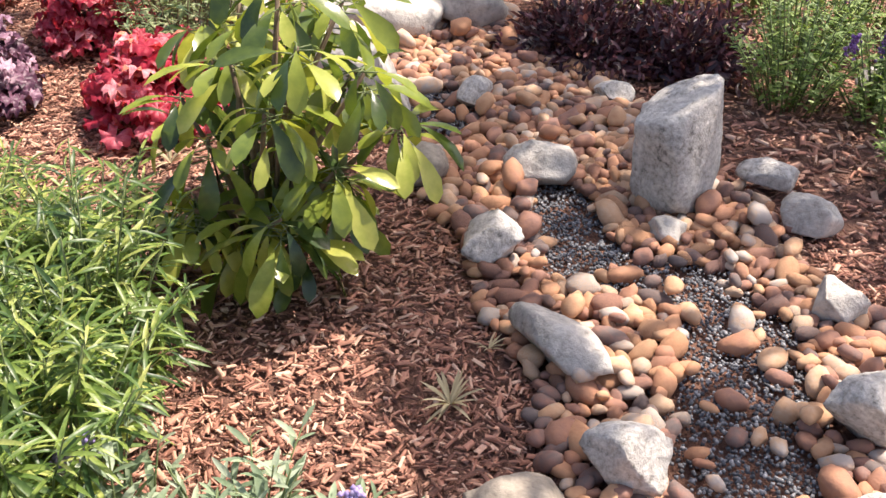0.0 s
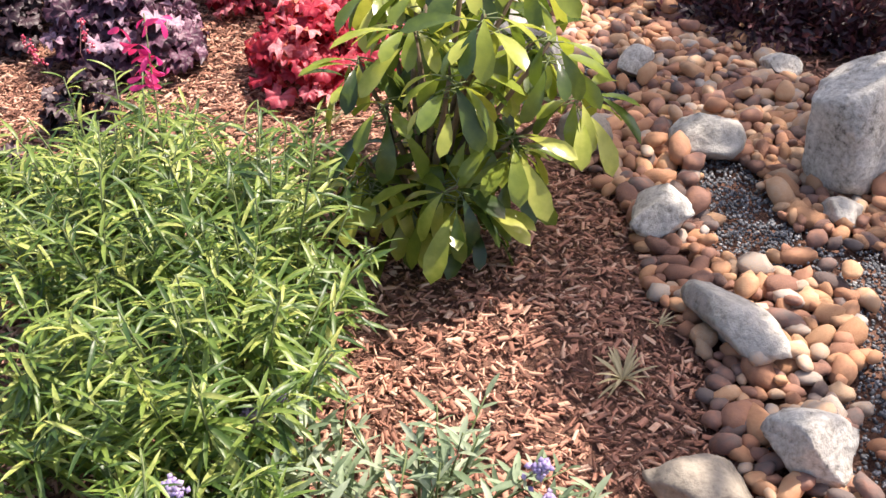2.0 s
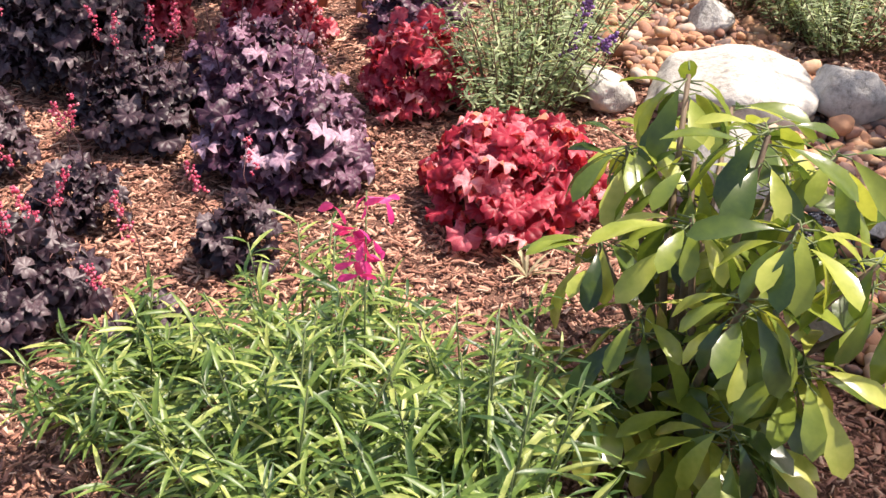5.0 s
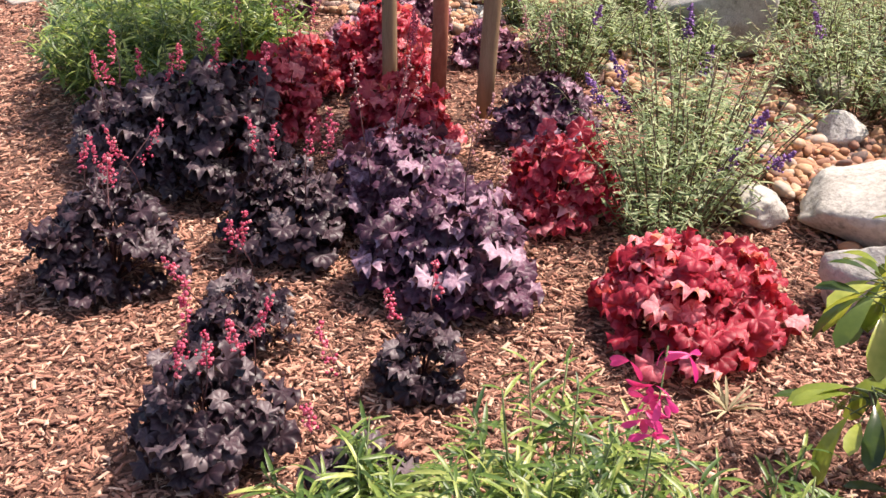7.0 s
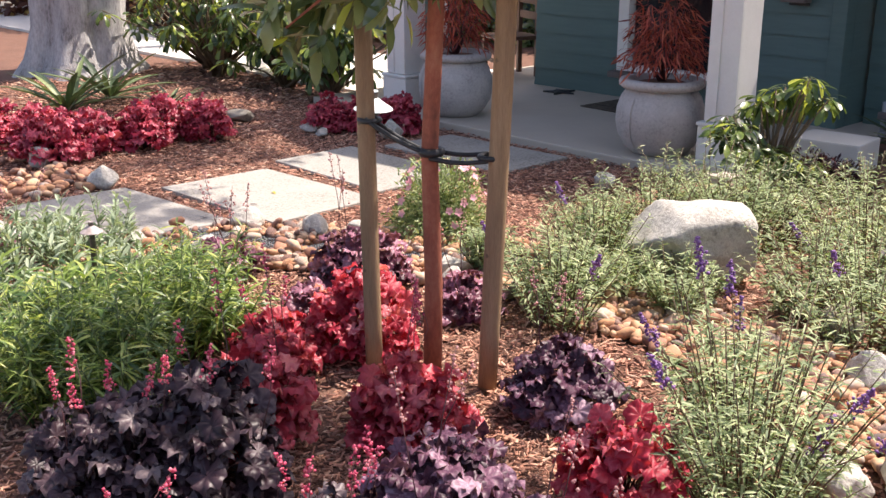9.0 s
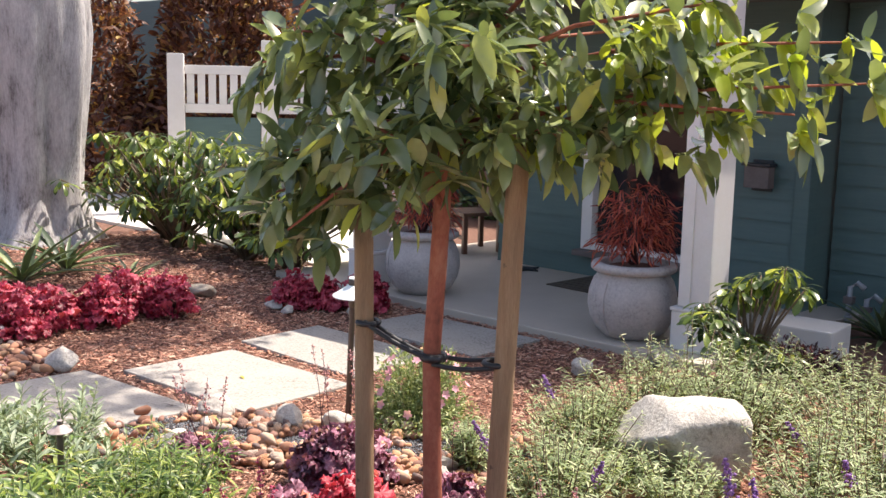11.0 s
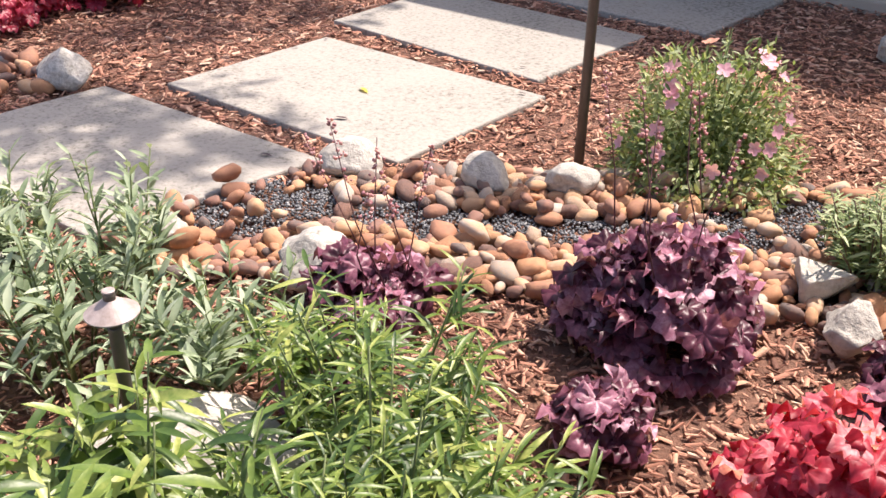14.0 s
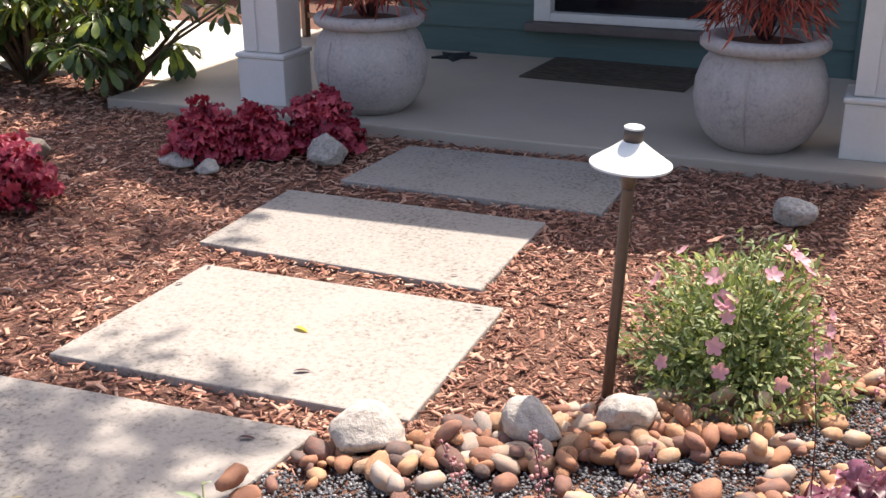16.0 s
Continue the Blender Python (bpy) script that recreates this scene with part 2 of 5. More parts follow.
M["hedge_leaf"] = foliage("copper_hedge_leaf", [(0.0, (0.05, 0.018, 0.014)), (0.6, (0.15, 0.055, 0.035)), (0.9, (0.28, 0.13, 0.06)), (1.0, (0.4, 0.28, 0.07))], 0.5)
M["sword_leaf"] = foliage("sword_leaf", [(0.0, (0.04, 0.065, 0.035)), (0.6, (0.09, 0.13, 0.06)), (1.0, (0.22, 0.27, 0.1))], 0.4, 0.15)
M["pink_spike"] = foliage("coral_pink_bell", [(0.0, (0.5, 0.05, 0.12)), (0.6, (0.68, 0.13, 0.23)), (1.0, (0.8, 0.36, 0.42))], 0.5, 0.3)
M["pale_spike"] = foliage("pale_pink_bell", [(0.0, (0.4, 0.17, 0.2)), (1.0, (0.68, 0.42, 0.42))], 0.5, 0.3)
M["magenta"] = foliage("magenta_petal", [(0.0, (0.5, 0.012, 0.15)), (1.0, (0.74, 0.06, 0.28))], 0.45, 0.3)
M["violet"] = foliage("violet_floret", [(0.0, (0.16, 0.06, 0.27)), (1.0, (0.4, 0.22, 0.52))], 0.5, 0.3)
M["lilac"] = foliage("lilac_floret", [(0.0, (0.36, 0.28, 0.58)), (1.0, (0.6, 0.5, 0.75))], 0.5, 0.3)
M["pink_petal"] = foliage("pink_petal", [(0.0, (0.62, 0.22, 0.34)), (1.0, (0.8, 0.48, 0.56))], 0.5, 0.35)
M["dry_grass"] = foliage("dry_grass", [(0.0, (0.34, 0.29, 0.17)), (1.0, (0.55, 0.48, 0.3))], 0.7, 0.2)

# ---------------------------------------------------------------- mesh helpers
RNG = np.random.default_rng(7)


def mesh_data(name, verts, sizes, loops, mat, smooth=False):
    """A mesh from arrays: vertices, corners per face, corner indices."""
    me = bpy.data.meshes.new(name)
    verts = np.asarray(verts, dtype=np.float32)
    sizes = np.asarray(sizes, dtype=np.int32)
    loops = np.asarray(loops, dtype=np.int32)
    me.vertices.add(len(verts))
    me.vertices.foreach_set("co", verts.ravel())
    me.loops.add(len(loops))
    me.loops.foreach_set("vertex_index", loops)
    me.polygons.add(len(sizes))
    me.polygons.foreach_set("loop_start", np.concatenate([[0], np.cumsum(sizes)[:-1]]).astype(np.int32))
    me.polygons.foreach_set("loop_total", sizes)
    if smooth:
        me.polygons.foreach_set("use_smooth", np.ones(len(sizes), dtype=bool))
    me.update(calc_edges=True)
    me.materials.append(mat)
    return me


def attach(name, me, parent=None, label=""):
    ob = new(name, me)
    if parent is not None:
        ob.parent = parent
    if label:
        ob["label"] = label
    return ob


def part(name, bm, material, parent, label="", smooth=False):
    me = bpy.data.meshes.new(name)
    if smooth:
        for f in bm.faces:
            f.smooth = True
    bm.to_mesh(me)
    bm.free()
    me.materials.append(material)
    return attach(name, me, parent, label)


def thing(name, x, y, z, label, category, group="", kind="", rz=0.0):
    e = new(name)
    e.empty_display_size = 0.05
    e.matrix_world = pose(x, y, z, 0, 0, rz)
    return tagged(e, label, category, group, kind)


def box_bm(lo, hi, bevel=0.0, seg=2, bm=None):
    bm = bm or bmesh.new()
    r = bmesh.ops.create_cube(bm, size=1.0)
    for v in r["verts"]:
        v.co = Vector([lo[i] + (v.co[i] + 0.5) * (hi[i] - lo[i]) for i in range(3)])
    if bevel:
        edges = list({e for v in r["verts"] for e in v.link_edges})
        bmesh.ops.bevel(bm, geom=edges, offset=bevel, segments=seg, affect='EDGES', profile=0.6)
    return bm


def lathe_bm(profile, steps=28, bm=None):
    """Turn a profile of (radius, height) about z."""
    bm = bm or bmesh.new()
    rings = []
    for r, z in profile:
        rings.append([bm.verts.new((r * math.cos(a), r * math.sin(a), z)) for a in [2 * math.pi * k / steps for k in range(steps)]])
    for a, b in zip(rings, rings[1:]):
        for k in range(steps):
            bm.faces.new((a[k], a[(k + 1) % steps], b[(k + 1) % steps], b[k]))
    bm.faces.new(list(reversed(rings[0])))
    bm.faces.new(rings[-1])
    return bm


def tube_bm(points, radii, sides=8, bm=None):
    """A tapered tube along points."""
    bm = bm or bmesh.new()
    rings = []
    for k, p in enumerate(points):
        p = Vector(p)
        d = (Vector(points[min(k + 1, len(points) - 1)]) - Vector(points[max(k - 1, 0)])).normalized()
        u = d.orthogonal().normalized() if abs(d.z) > 0.98 else d.cross(Vector((0, 0, 1))).normalized()
        w = d.cross(u)
        rings.append([bm.verts.new(p + radii[k] * (math.cos(a) * u + math.sin(a) * w)) for a in [2 * math.pi * s / sides for s in range(sides)]])
    for a, b in zip(rings, rings[1:]):
        for s in range(sides):
            bm.faces.new((a[s], a[(s + 1) % sides], b[(s + 1) % sides], b[s]))
    bm.faces.new(list(reversed(rings[0])))
    bm.faces.new(rings[-1])
    return bm


# leaf templates: length along y, width along x, face up z; unit length
def lance_template(width, fold=0.25, bend=0.25, rows=(0.25, 0.55, 0.8)):
    v, f = [(0, 0, 0)], []
    for y in rows:
        w = width * math.sin(math.pi * (0.12 + 0.83 * y)) ** 0.8
        z = -bend * y * y
        v += [(-w, y, z + fold * w), (0, y, z), (w, y, z + fold * w)]
    v.append((0, 1, -bend))
    f += [(0, 2, 1), (0, 3, 2)]
    for k in range(len(rows) - 1):
        a = 1 + 3 * k
        f += [(a, a + 1, a + 4, a + 3), (a + 1, a + 2, a + 5, a + 4)]
    a = 1 + 3 * (len(rows) - 1)
    f += [(a, a + 1, a + 3), (a + 1, a + 2, a + 3)]
    return np.array(v, float), f


def obovate_template(width):
    """Long leaf, widest past its middle, with a blunt tip and a drooping midrib."""
    v, f = lance_template(width, 0.28, 0.42, (0.2, 0.45, 0.7, 0.9))
    for k, q in enumerate((0.34, 0.72, 1.0, 0.78)):
        for j in (0, 2):
            i = 1 + 3 * k + j
            v[i, 2] += (width * q - abs(v[i, 0])) * 0.28
            v[i, 0] = math.copysign(width * q, v[i, 0])
    return v, f


def ruffled_template(lobes=7, seed=1):
    """Rounded leaf with soft lobes and a crimped rim, stalk end near the origin."""
    r = np.random.default_rng(seed)
    n = lobes * 3 + 1
    ph = r.uniform(0, 6.3)
    v = [(0, 0.4, -0.06)]
    for ring, q in ((0, 0.5), (1, 0.82), (2, 1.0)):
        for k in range(n):
            a = math.radians(-158 + 316 * k / (n - 1)) + math.pi / 2
            lobe = 0.5 - 0.5 * math.cos(2 * math.pi * k / 3)
            rr = 0.56 * q * (1 - (0.05, 0.1, 0.17)[ring] * (1 - lobe)) * r.uniform(0.96, 1.04)
            z = (0.05, 0.1, 0.14)[ring] * math.cos(2 * math.pi * k / 3 + 0.5 * ph) + (0.0, 0.04, 0.12)[ring] * math.sin(4.7 * k + ph) - (0.0, 0.03, 0.1)[ring]
            v.append((rr * math.cos(a), 0.4 + rr * math.sin(a), z))
    f = [(0, 1 + k, 2 + k) for k in range(n - 1)]
    for g in (0, 1):
        s = 1 + g * n
        f += [(s + k, s + n + k, s + n + k + 1, s + k + 1) for k in range(n - 1)]
    return np.array(v, float), f


def petal_disc(petals=5, cup=0.15):
    n = petals * 4
    v = [(0, 0, -0.08)]
    for k in range(n):
        a = 2 * math.pi * k / n
        rr = 0.5 * (0.62 + 0.38 * abs(math.sin(petals * a / 2)) ** 0.6)
        v.append((rr * math.cos(a), rr * math.sin(a), cup * 0.5))
    return np.array(v, float), [(0, 1 + k, 1 + (k + 1) % n) for k in range(n)]


OCTA = (np.array([(0.5, 0, 0), (-0.5, 0, 0), (0, 0.5, 0), (0, -0.5, 0), (0, 0, 0.5), (0, 0, -0.5)], float),
        [(0, 2, 4), (2, 1, 4), (1, 3, 4), (3, 0, 4), (2, 0, 5), (1, 2, 5), (3, 1, 5), (0, 3, 5)])
LEAF_LANCE = lance_template(0.056, 0.35, 0.35)
LEAF_WILLOW = lance_template(0.064, 0.4, 0.4)
LEAF_BAY = lance_template(0.17, 0.3, 0.18)
LEAF_OVAL = obovate_template(0.19)
LEAF_BROAD = lance_template(0.1, 0.35, 0.3)
LEAF_SMALL = lance_template(0.16, 0.3, 0.1, (0.35, 0.7))
LEAF_NARROW = lance_template(0.085, 0.35, 0.2)
LEAF_SAGE = lance_template(0.108, 0.4, 0.15)
LEAF_SWORD = lance_template(0.05, 0.5, 0.3)
LEAF_RUFF = [ruffled_template(7, s) for s in (1, 2, 3)]
PETALS = petal_disc()


def unit(a):
    return a / np.maximum(np.linalg.norm(a, axis=1, keepdims=True), 1e-9)


def spread(template, pos, axis, up, size):
    """Copies of a template joined in one mesh: (verts, sizes, loops)."""
    tv, tf = template
    pos, axis, up = np.asarray(pos, float), unit(np.asarray(axis, float)), np.asarray(up, float)
    side = unit(np.cross(axis, up))
    nor = np.cross(side, axis)
    size = np.asarray(size, float).reshape(-1, 1, 1)
    v = pos[:, None, :] + size * (tv[None, :, 0, None] * side[:, None, :] + tv[None, :, 1, None] * axis[:, None, :] + tv[None, :, 2, None] * nor[:, None, :])
    n = len(pos)
    fs = np.array([len(f) for f in tf])
    fl = np.concatenate([np.array(f) for f in tf])
    loops = (fl[None, :] + (np.arange(n) * len(tv))[:, None]).ravel()
    return v.reshape(-1, 3), np.tile(fs, n), loops


def merge(*sets):
    v, s, l, off = [], [], [], 0
    for a, b, c in sets:
        v.append(a)
        s.append(b)
        l.append(np.asarray(c) + off)
        off += len(a)
    return np.concatenate(v), np.concatenate(s), np.concatenate(l)


def leaves(name, sets, mat, parent, label="", smooth=True):
    v, s, l = merge(*sets)
    return tagged(attach(name, mesh_data(name, v, s, l, mat, smooth), parent, label), kind="stuff")


def stems(name, lines, radius, mat, parent, sides=5, taper=0.5, label=""):
    """Thin stalks, each a line of points, joined in one part."""
    bm = bmesh.new()
    for pts in lines:
        k = len(pts)
        tube_bm(pts, [radius * (1 - (1 - taper) * i / max(k - 1, 1)) for i in range(k)], sides, bm)
    return tagged(part(name, bm, mat, parent, label, True), kind="stuff" if len(lines) > 1 else "")


def rand_dirs(n, lo=0.0, hi=1.0, rng=RNG):
    """Directions with z between lo and hi."""
    z = rng.uniform(lo, hi, n)
    a = rng.uniform(0, 2 * math.pi, n)
    r = np.sqrt(np.maximum(0, 1 - z * z))
    return np.stack([r * np.cos(a), r * np.sin(a), z], 1)


# ---------------------------------------------------------------- plants
def heuchera(x, y, radius, height, mat, label, count=130, leaf=0.1, spikes=0, spike_mat=None, spike_h=0.22, group="", seed=0):
    rng = np.random.default_rng(seed + 100)
    count, leaf = int(count * 1.55), leaf * 0.84
    p = thing("heuchera", x, y, 0, label, "plant", group)
    d = rand_dirs(count, 0.0, 1.0, rng)
    q = rng.uniform(0.62, 1.0, count)[:, None]
    wob = 1 + 0.12 * np.sin(3 * np.arctan2(d[:, 1], d[:, 0]) + seed)[:, None]
    pos = d * q * wob * np.array([radius * 0.86, radius * 0.86, height * 0.9]) + [0, 0, 0.025]
    out = d.copy()
    out[:, 2] *= 0.3
    axis = unit(out + rng.normal(0, 0.35, (count, 3)) + [0, 0, -0.25])
    up = unit(d + rng.normal(0, 0.35, (count, 3)) + [0, 0, 0.7])
    size = leaf * rng.uniform(0.7, 1.2, count)
    pos = pos - axis * (size * 0.4)[:, None]
    pos[:, 2] = np.maximum(pos[:, 2], 0.02 + size * 0.25)
    k = rng.integers(0, 3, count)
    leaves("foliage", [spread(LEAF_RUFF[j], pos[k == j], axis[k == j], up[k == j], size[k == j]) for j in range(3)], mat, p)
    stems("stem_mass", [[(0, 0, -0.02), tuple(0.55 * pos[j] + np.array([0, 0, 0.02])), tuple(pos[j])] for j in range(0, count, 4)], 0.003, M["stem_dark"], p, 4)
    for j in range(spikes):
        a, r = rng.uniform(0, 2 * math.pi), radius * rng.uniform(0.1, 0.65)
        base = np.array([r * math.cos(a), r * math.sin(a), height * 0.55])
        top = base + [rng.normal(0, 0.07), rng.normal(0, 0.07), height * 0.3 + spike_h * rng.uniform(0.7, 1.2)]
        mid = (base + top) / 2 + rng.normal(0, 0.02, 3)
        s = stems("flower_stalk", [[tuple(base), tuple(mid), tuple(top)]], 0.0022, M["stem_dark"], p, 4)
        n = 40 if spike_mat is M["pink_spike"] else 26
        tt = rng.uniform(0.62, 1.0, n)[:, None]
        fp = base * (1 - tt) + top * tt + rng.normal(0, 0.013, (n, 3)) * (1.35 - tt)
        leaves("flower_head", [spread(OCTA, fp, rng.normal(0, 1, (n, 3)), rng.normal(0, 1, (n, 3)), rng.uniform(0.006, 0.014, n))], spike_mat or M["pink_spike"], s)
    return p


def stalky_bush(name, x, y, radius, height, leaf_t, leaf_mat, stem_mat, label, category="plant", stalks=40, per=22, leaf=0.08, lean=0.5, group="", seed=0, start=0.15, droop=0.2, spikes=0, spike_mat=None, spike_len=0.1, rise=0.75):
    """Upright leafy stalks from a common base."""
    rng = np.random.default_rng(seed + 300)
    p = thing(name, x, y, 0, label, category, group)
    lines, P, A, U, S, tips = [], [], [], [], [], []
    for k in range(stalks):
        a, q = rng.uniform(0, 2 * math.pi), math.sqrt(rng.uniform(0, 1))
        b = np.array([0.45 * radius * q * math.cos(a), 0.45 * radius * q * math.sin(a), -0.02])
        t = np.array([radius * q * math.cos(a) * lean * 2, radius * q * math.sin(a) * lean * 2, height * rng.uniform(0.55, 1.1) * (1 - 0.3 * q * q)])
        t[:2] += rng.normal(0, 0.03, 2)
        m = b * 0.45 + t * 0.55 + np.array([0, 0, 0.06 * height])
        lines.append([tuple(b), tuple(m), tuple(t)])
        tips.append((t, t - m))
        for j in range(per):
            f = start + (1 - start) * (j + rng.uniform(0, 1)) / per
            c = (b * (1 - 2 * f) + m * 2 * f) if f < 0.5 else (m * (2 - 2 * f) + t * (2 * f - 1))
            ang = rng.uniform(0, 2 * math.pi)
            ax = np.array([math.cos(ang), math.sin(ang), rng.uniform(-droop, rise)])
            P.append(c)
            A.append(ax)
            U.append((ax[0] * -0.4 + rng.normal(0, 0.3), ax[1] * -0.4 + rng.normal(0, 0.3), 1.0))
            S.append(leaf * rng.uniform(0.55, 1.15) * (1.0 if f < 0.8 else 0.75))
    stems("stem_mass", lines, 0.0035, stem_mat, p, 4)
    leaves("foliage", [spread(leaf_t, P, A, U, S)], leaf_mat, p)
    for k in range(min(spikes, len(tips))):
        t, d = tips[k]
        d = d / np.linalg.norm(d)
        n = 60
        tt = rng.uniform(0, 1, n)[:, None]
        fp = t + d * spike_len * tt + rng.normal(0, 0.011, (n, 3)) * (1.2 - tt)
        sp = stems("flower_stalk", [[tuple(t), tuple(t + d * spike_len)]], 0.002, stem_mat, p, 4)
        leaves("flower_head", [spread(OCTA, fp, rng.normal(0, 1, (n, 3)), rng.normal(0, 1, (n, 3)), rng.uniform(0.008, 0.017, n))], spike_mat, sp)
    return p


def rosette_shrub(name, x, y, tips, label, leaf=0.15, per=11, mat=None, seed=0, template=None, base_r=0.012, category="shrub", yellow=()):
    """Bare stems that end in whorls of long leaves; tips are offsets from the base."""
    rng = np.random.default_rng(seed + 500)
    p = thing(name, x, y, 0, label, category)
    sets, ysets, lines, petioles = [], [], [], []
    for k, tip in enumerate(tips):
        tip = np.array(tip, float)
        mid = tip * [0.45, 0.45, 0.55] + rng.normal(0, 0.02, 3)
        lines.append([(rng.normal(0, 0.02), rng.normal(0, 0.02), -0.02), tuple(mid), tuple(tip)])
        n = per + int(rng.integers(-2, 4))
        ang = np.arange(n) * 2.4 + rng.uniform(0, 6)
        el = rng.uniform(-1.15, 0.3, n)
        ax = np.stack([np.cos(ang), np.sin(ang), el], 1)
        root = tip + np.stack([0 * ang, 0 * ang, rng.uniform(-0.06, 0.015, n)], 1)
        reach = unit(np.stack([np.cos(ang), np.sin(ang), 0.15 + 0.4 * el], 1)) * (leaf * rng.uniform(0.2, 0.38, n))[:, None]
        pos = root + reach
        petioles += [[tuple(a), tuple(b)] for a, b in zip(root, pos)]
        size = leaf * rng.uniform(0.65, 1.15, n)
        up = np.stack([-0.3 * np.cos(ang), -0.3 * np.sin(ang), np.ones(n)], 1) + rng.normal(0, 0.2, (n, 3))
        (ysets if k in yellow else sets).append(spread(template or LEAF_OVAL, pos, ax, up, size))
    stems("petiole_mass", petioles, 0.0022, M["stem_green"], p, 4, 0.8)
    stems("branch_mass", lines, base_r, M["stem_brown"], p, 6, 0.45)
    leaves("foliage", sets, mat or M["umbrella"], p)
    if ysets:
        leaves("yellow_foliage", ysets, M["yellow_leaf"], p, "yellowing leaves low on the shrub")
    return p


def leafy_mound(name, x, y, z, rx, ry, h, count, leaf, template, mat, label, category="shrub", seed=0, hollow=0.6, group="", kind=""):
    """A bush of many leaves on an uneven crown with inner branches."""
    rng = np.random.default_rng(seed + 900)
    p = thing(name, x, y, z, label, category, group, kind)
    d = rand_dirs(count, -0.1, 1.0, rng)
    lump = 1 + 0.18 * np.sin(5 * d[:, 0] + seed) * np.cos(4 * d[:, 1] + 2 * seed) + 0.1 * np.sin(9 * d[:, 2])
    pos = d * (rng.uniform(hollow, 1, count) * lump)[:, None] * [rx, ry, h]
    pos[:, 2] = np.maximum(pos[:, 2], 0.02)
    axis = unit(d + rng.normal(0, 0.7, (count, 3)))
    up = unit(d + rng.normal(0, 0.5, (count, 3)) + [0, 0, 0.6])
    leaves("foliage", [spread(template, pos, axis, up, leaf * rng.uniform(0.6, 1.2, count))], mat, p)
    stems("branch_mass", [[(0, 0, -0.02), tuple(pos[k] * [0.4, 0.4, 0.5]), tuple(pos[k] * 0.92)] for k in range(0, min(count, 400), 20)], 0.006, M["stem_brown"], p, 5)
    return p


# ---------------------------------------------------------------- stones
def boulder(x, y, sx, sy, sz, mat, label, seed=0, rz=0, rx=0, sink=0.12, cuts=6, name="rock", flat=0.96):
    """A worn stone: a ball cut by flat planes, with rough relief."""
    rng = np.random.default_rng(seed + 40)
    bm = bmesh.new()
    bmesh.ops.create_icosphere(bm, subdivisions=4, radius=1.0)
    planes = [(Vector(unit(rng.normal(0, 1, (1, 3)))[0]), rng.uniform(0.5, 0.82)) for _ in range(cuts + 4)]
    off = Vector(rng.uniform(-50, 50, 3))
    for v in bm.verts:
        co = v.co.copy()
        for nrm, dist in planes:
            over = co.dot(nrm) - dist
            if over > 0:
                co -= nrm * over * flat
        co *= 1.12 + 0.12 * noise.noise(co * 1.3 + off) + 0.06 * noise.noise(co * 4 + off) + 0.035 * noise.noise(co * 9 + off)
        v.co = Vector((co.x * sx / 2.0, co.y * sy / 2.0, co.z * sz / 1.85))
    bmesh.ops.rotate(bm, verts=bm.verts, matrix=Euler((radians(rx), 0, 0)).to_matrix(), cent=(0, 0, 0))
    low = min(v.co.z for v in bm.verts)
    for v in bm.verts:
        v.co.z -= low + sink * sz
    ob = part(name, bm, mat, None, "", True)
    ob.matrix_world = pose(x, y, 0, 0, 0, rz)
    return tagged(ob, label, "rock")


def cobble_mesh(name, seed, mat):
    rng = np.random.default_rng(seed)
    bm = bmesh.new()
    bmesh.ops.create_icosphere(bm, subdivisions=2, radius=1.0)
    off = Vector(rng.uniform(-50, 50, 3))
    rng_y, rng_z = rng.uniform(0.62, 0.85), rng.uniform(0.5, 0.68)
    for v in bm.verts:
        c = v.co * (1 + 0.34 * noise.noise(v.co * 1.0 + off) + 0.16 * noise.noise(v.co * 2.2 + off))
        v.co = Vector((c.x * 1.08, c.y * rng_y, c.z * rng_z))
    for f in bm.faces:
        f.smooth = True
    me = bpy.data.meshes.new(name)
    bm.to_mesh(me)
    bm.free()
    me.materials.append(mat)
    return me

# ---------------------------------------------------------------- structure
def in_poly(px, py, poly):
    inside = np.zeros(len(px), bool)
    n = len(poly)
    for k in range(n):
        (x0, y0), (x1, y1) = poly[k], poly[(k + 1) % n]
        c = ((y0 > py) != (y1 > py)) & (px < (x1 - x0) * (py - y0) / (y1 - y0 + 1e-12) + x0)
        inside ^= c
    return inside


CREEK_LINE = [(8.29, -2.428, 0.477), (7.581, -2.017, 0.448), (7.08, -1.655, 0.455), (6.591, -1.374, 0.464), (6.05, -1.077, 0.420), (5.431, -0.849, 0.403), (4.776, -0.576, 0.332), (4.185, -0.48, 0.308), (3.545, -0.383, 0.349), (2.962, -0.358, 0.388), (2.452, -0.436, 0.381), (1.929, -0.749, 0.360), (1.453, -1.119, 0.352), (1.076, -1.436, 0.301)]


def creek_distance(px, py):
    """Distance from the creek's middle over its half width; under 1 is inside."""
    best = np.full(len(px), 9.0)
    for (x0, y0, w0), (x1, y1, w1) in zip(CREEK_LINE, CREEK_LINE[1:]):
        dx, dy = x1 - x0, y1 - y0
        t = np.clip(((px - x0) * dx + (py - y0) * dy) / (dx * dx + dy * dy), 0, 1)
        d = np.hypot(px - x0 - t * dx, py - y0 - t * dy) / (w0 + t * (w1 - w0))
        best = np.minimum(best, d)
    return best


SLABS = [
    ((-0.25, -1.80), (0.875, -1.74), (0.975, -0.925), (-0.2, -1.01)),
    ((-0.04, -0.835), (1.18, -0.78), (1.165, 0.03), (-0.02, -0.015)),
    ((-0.185, 0.175), (1.035, 0.145), (1.03, 0.91), (-0.2, 0.9)),
    ((-0.05, 1.11), (1.215, 1.1), (1.215, 1.83), (0.0, 1.78)),
    ((-0.35, -2.75), (0.85, -2.72), (0.87, -1.88), (-0.28, -1.94)),
]


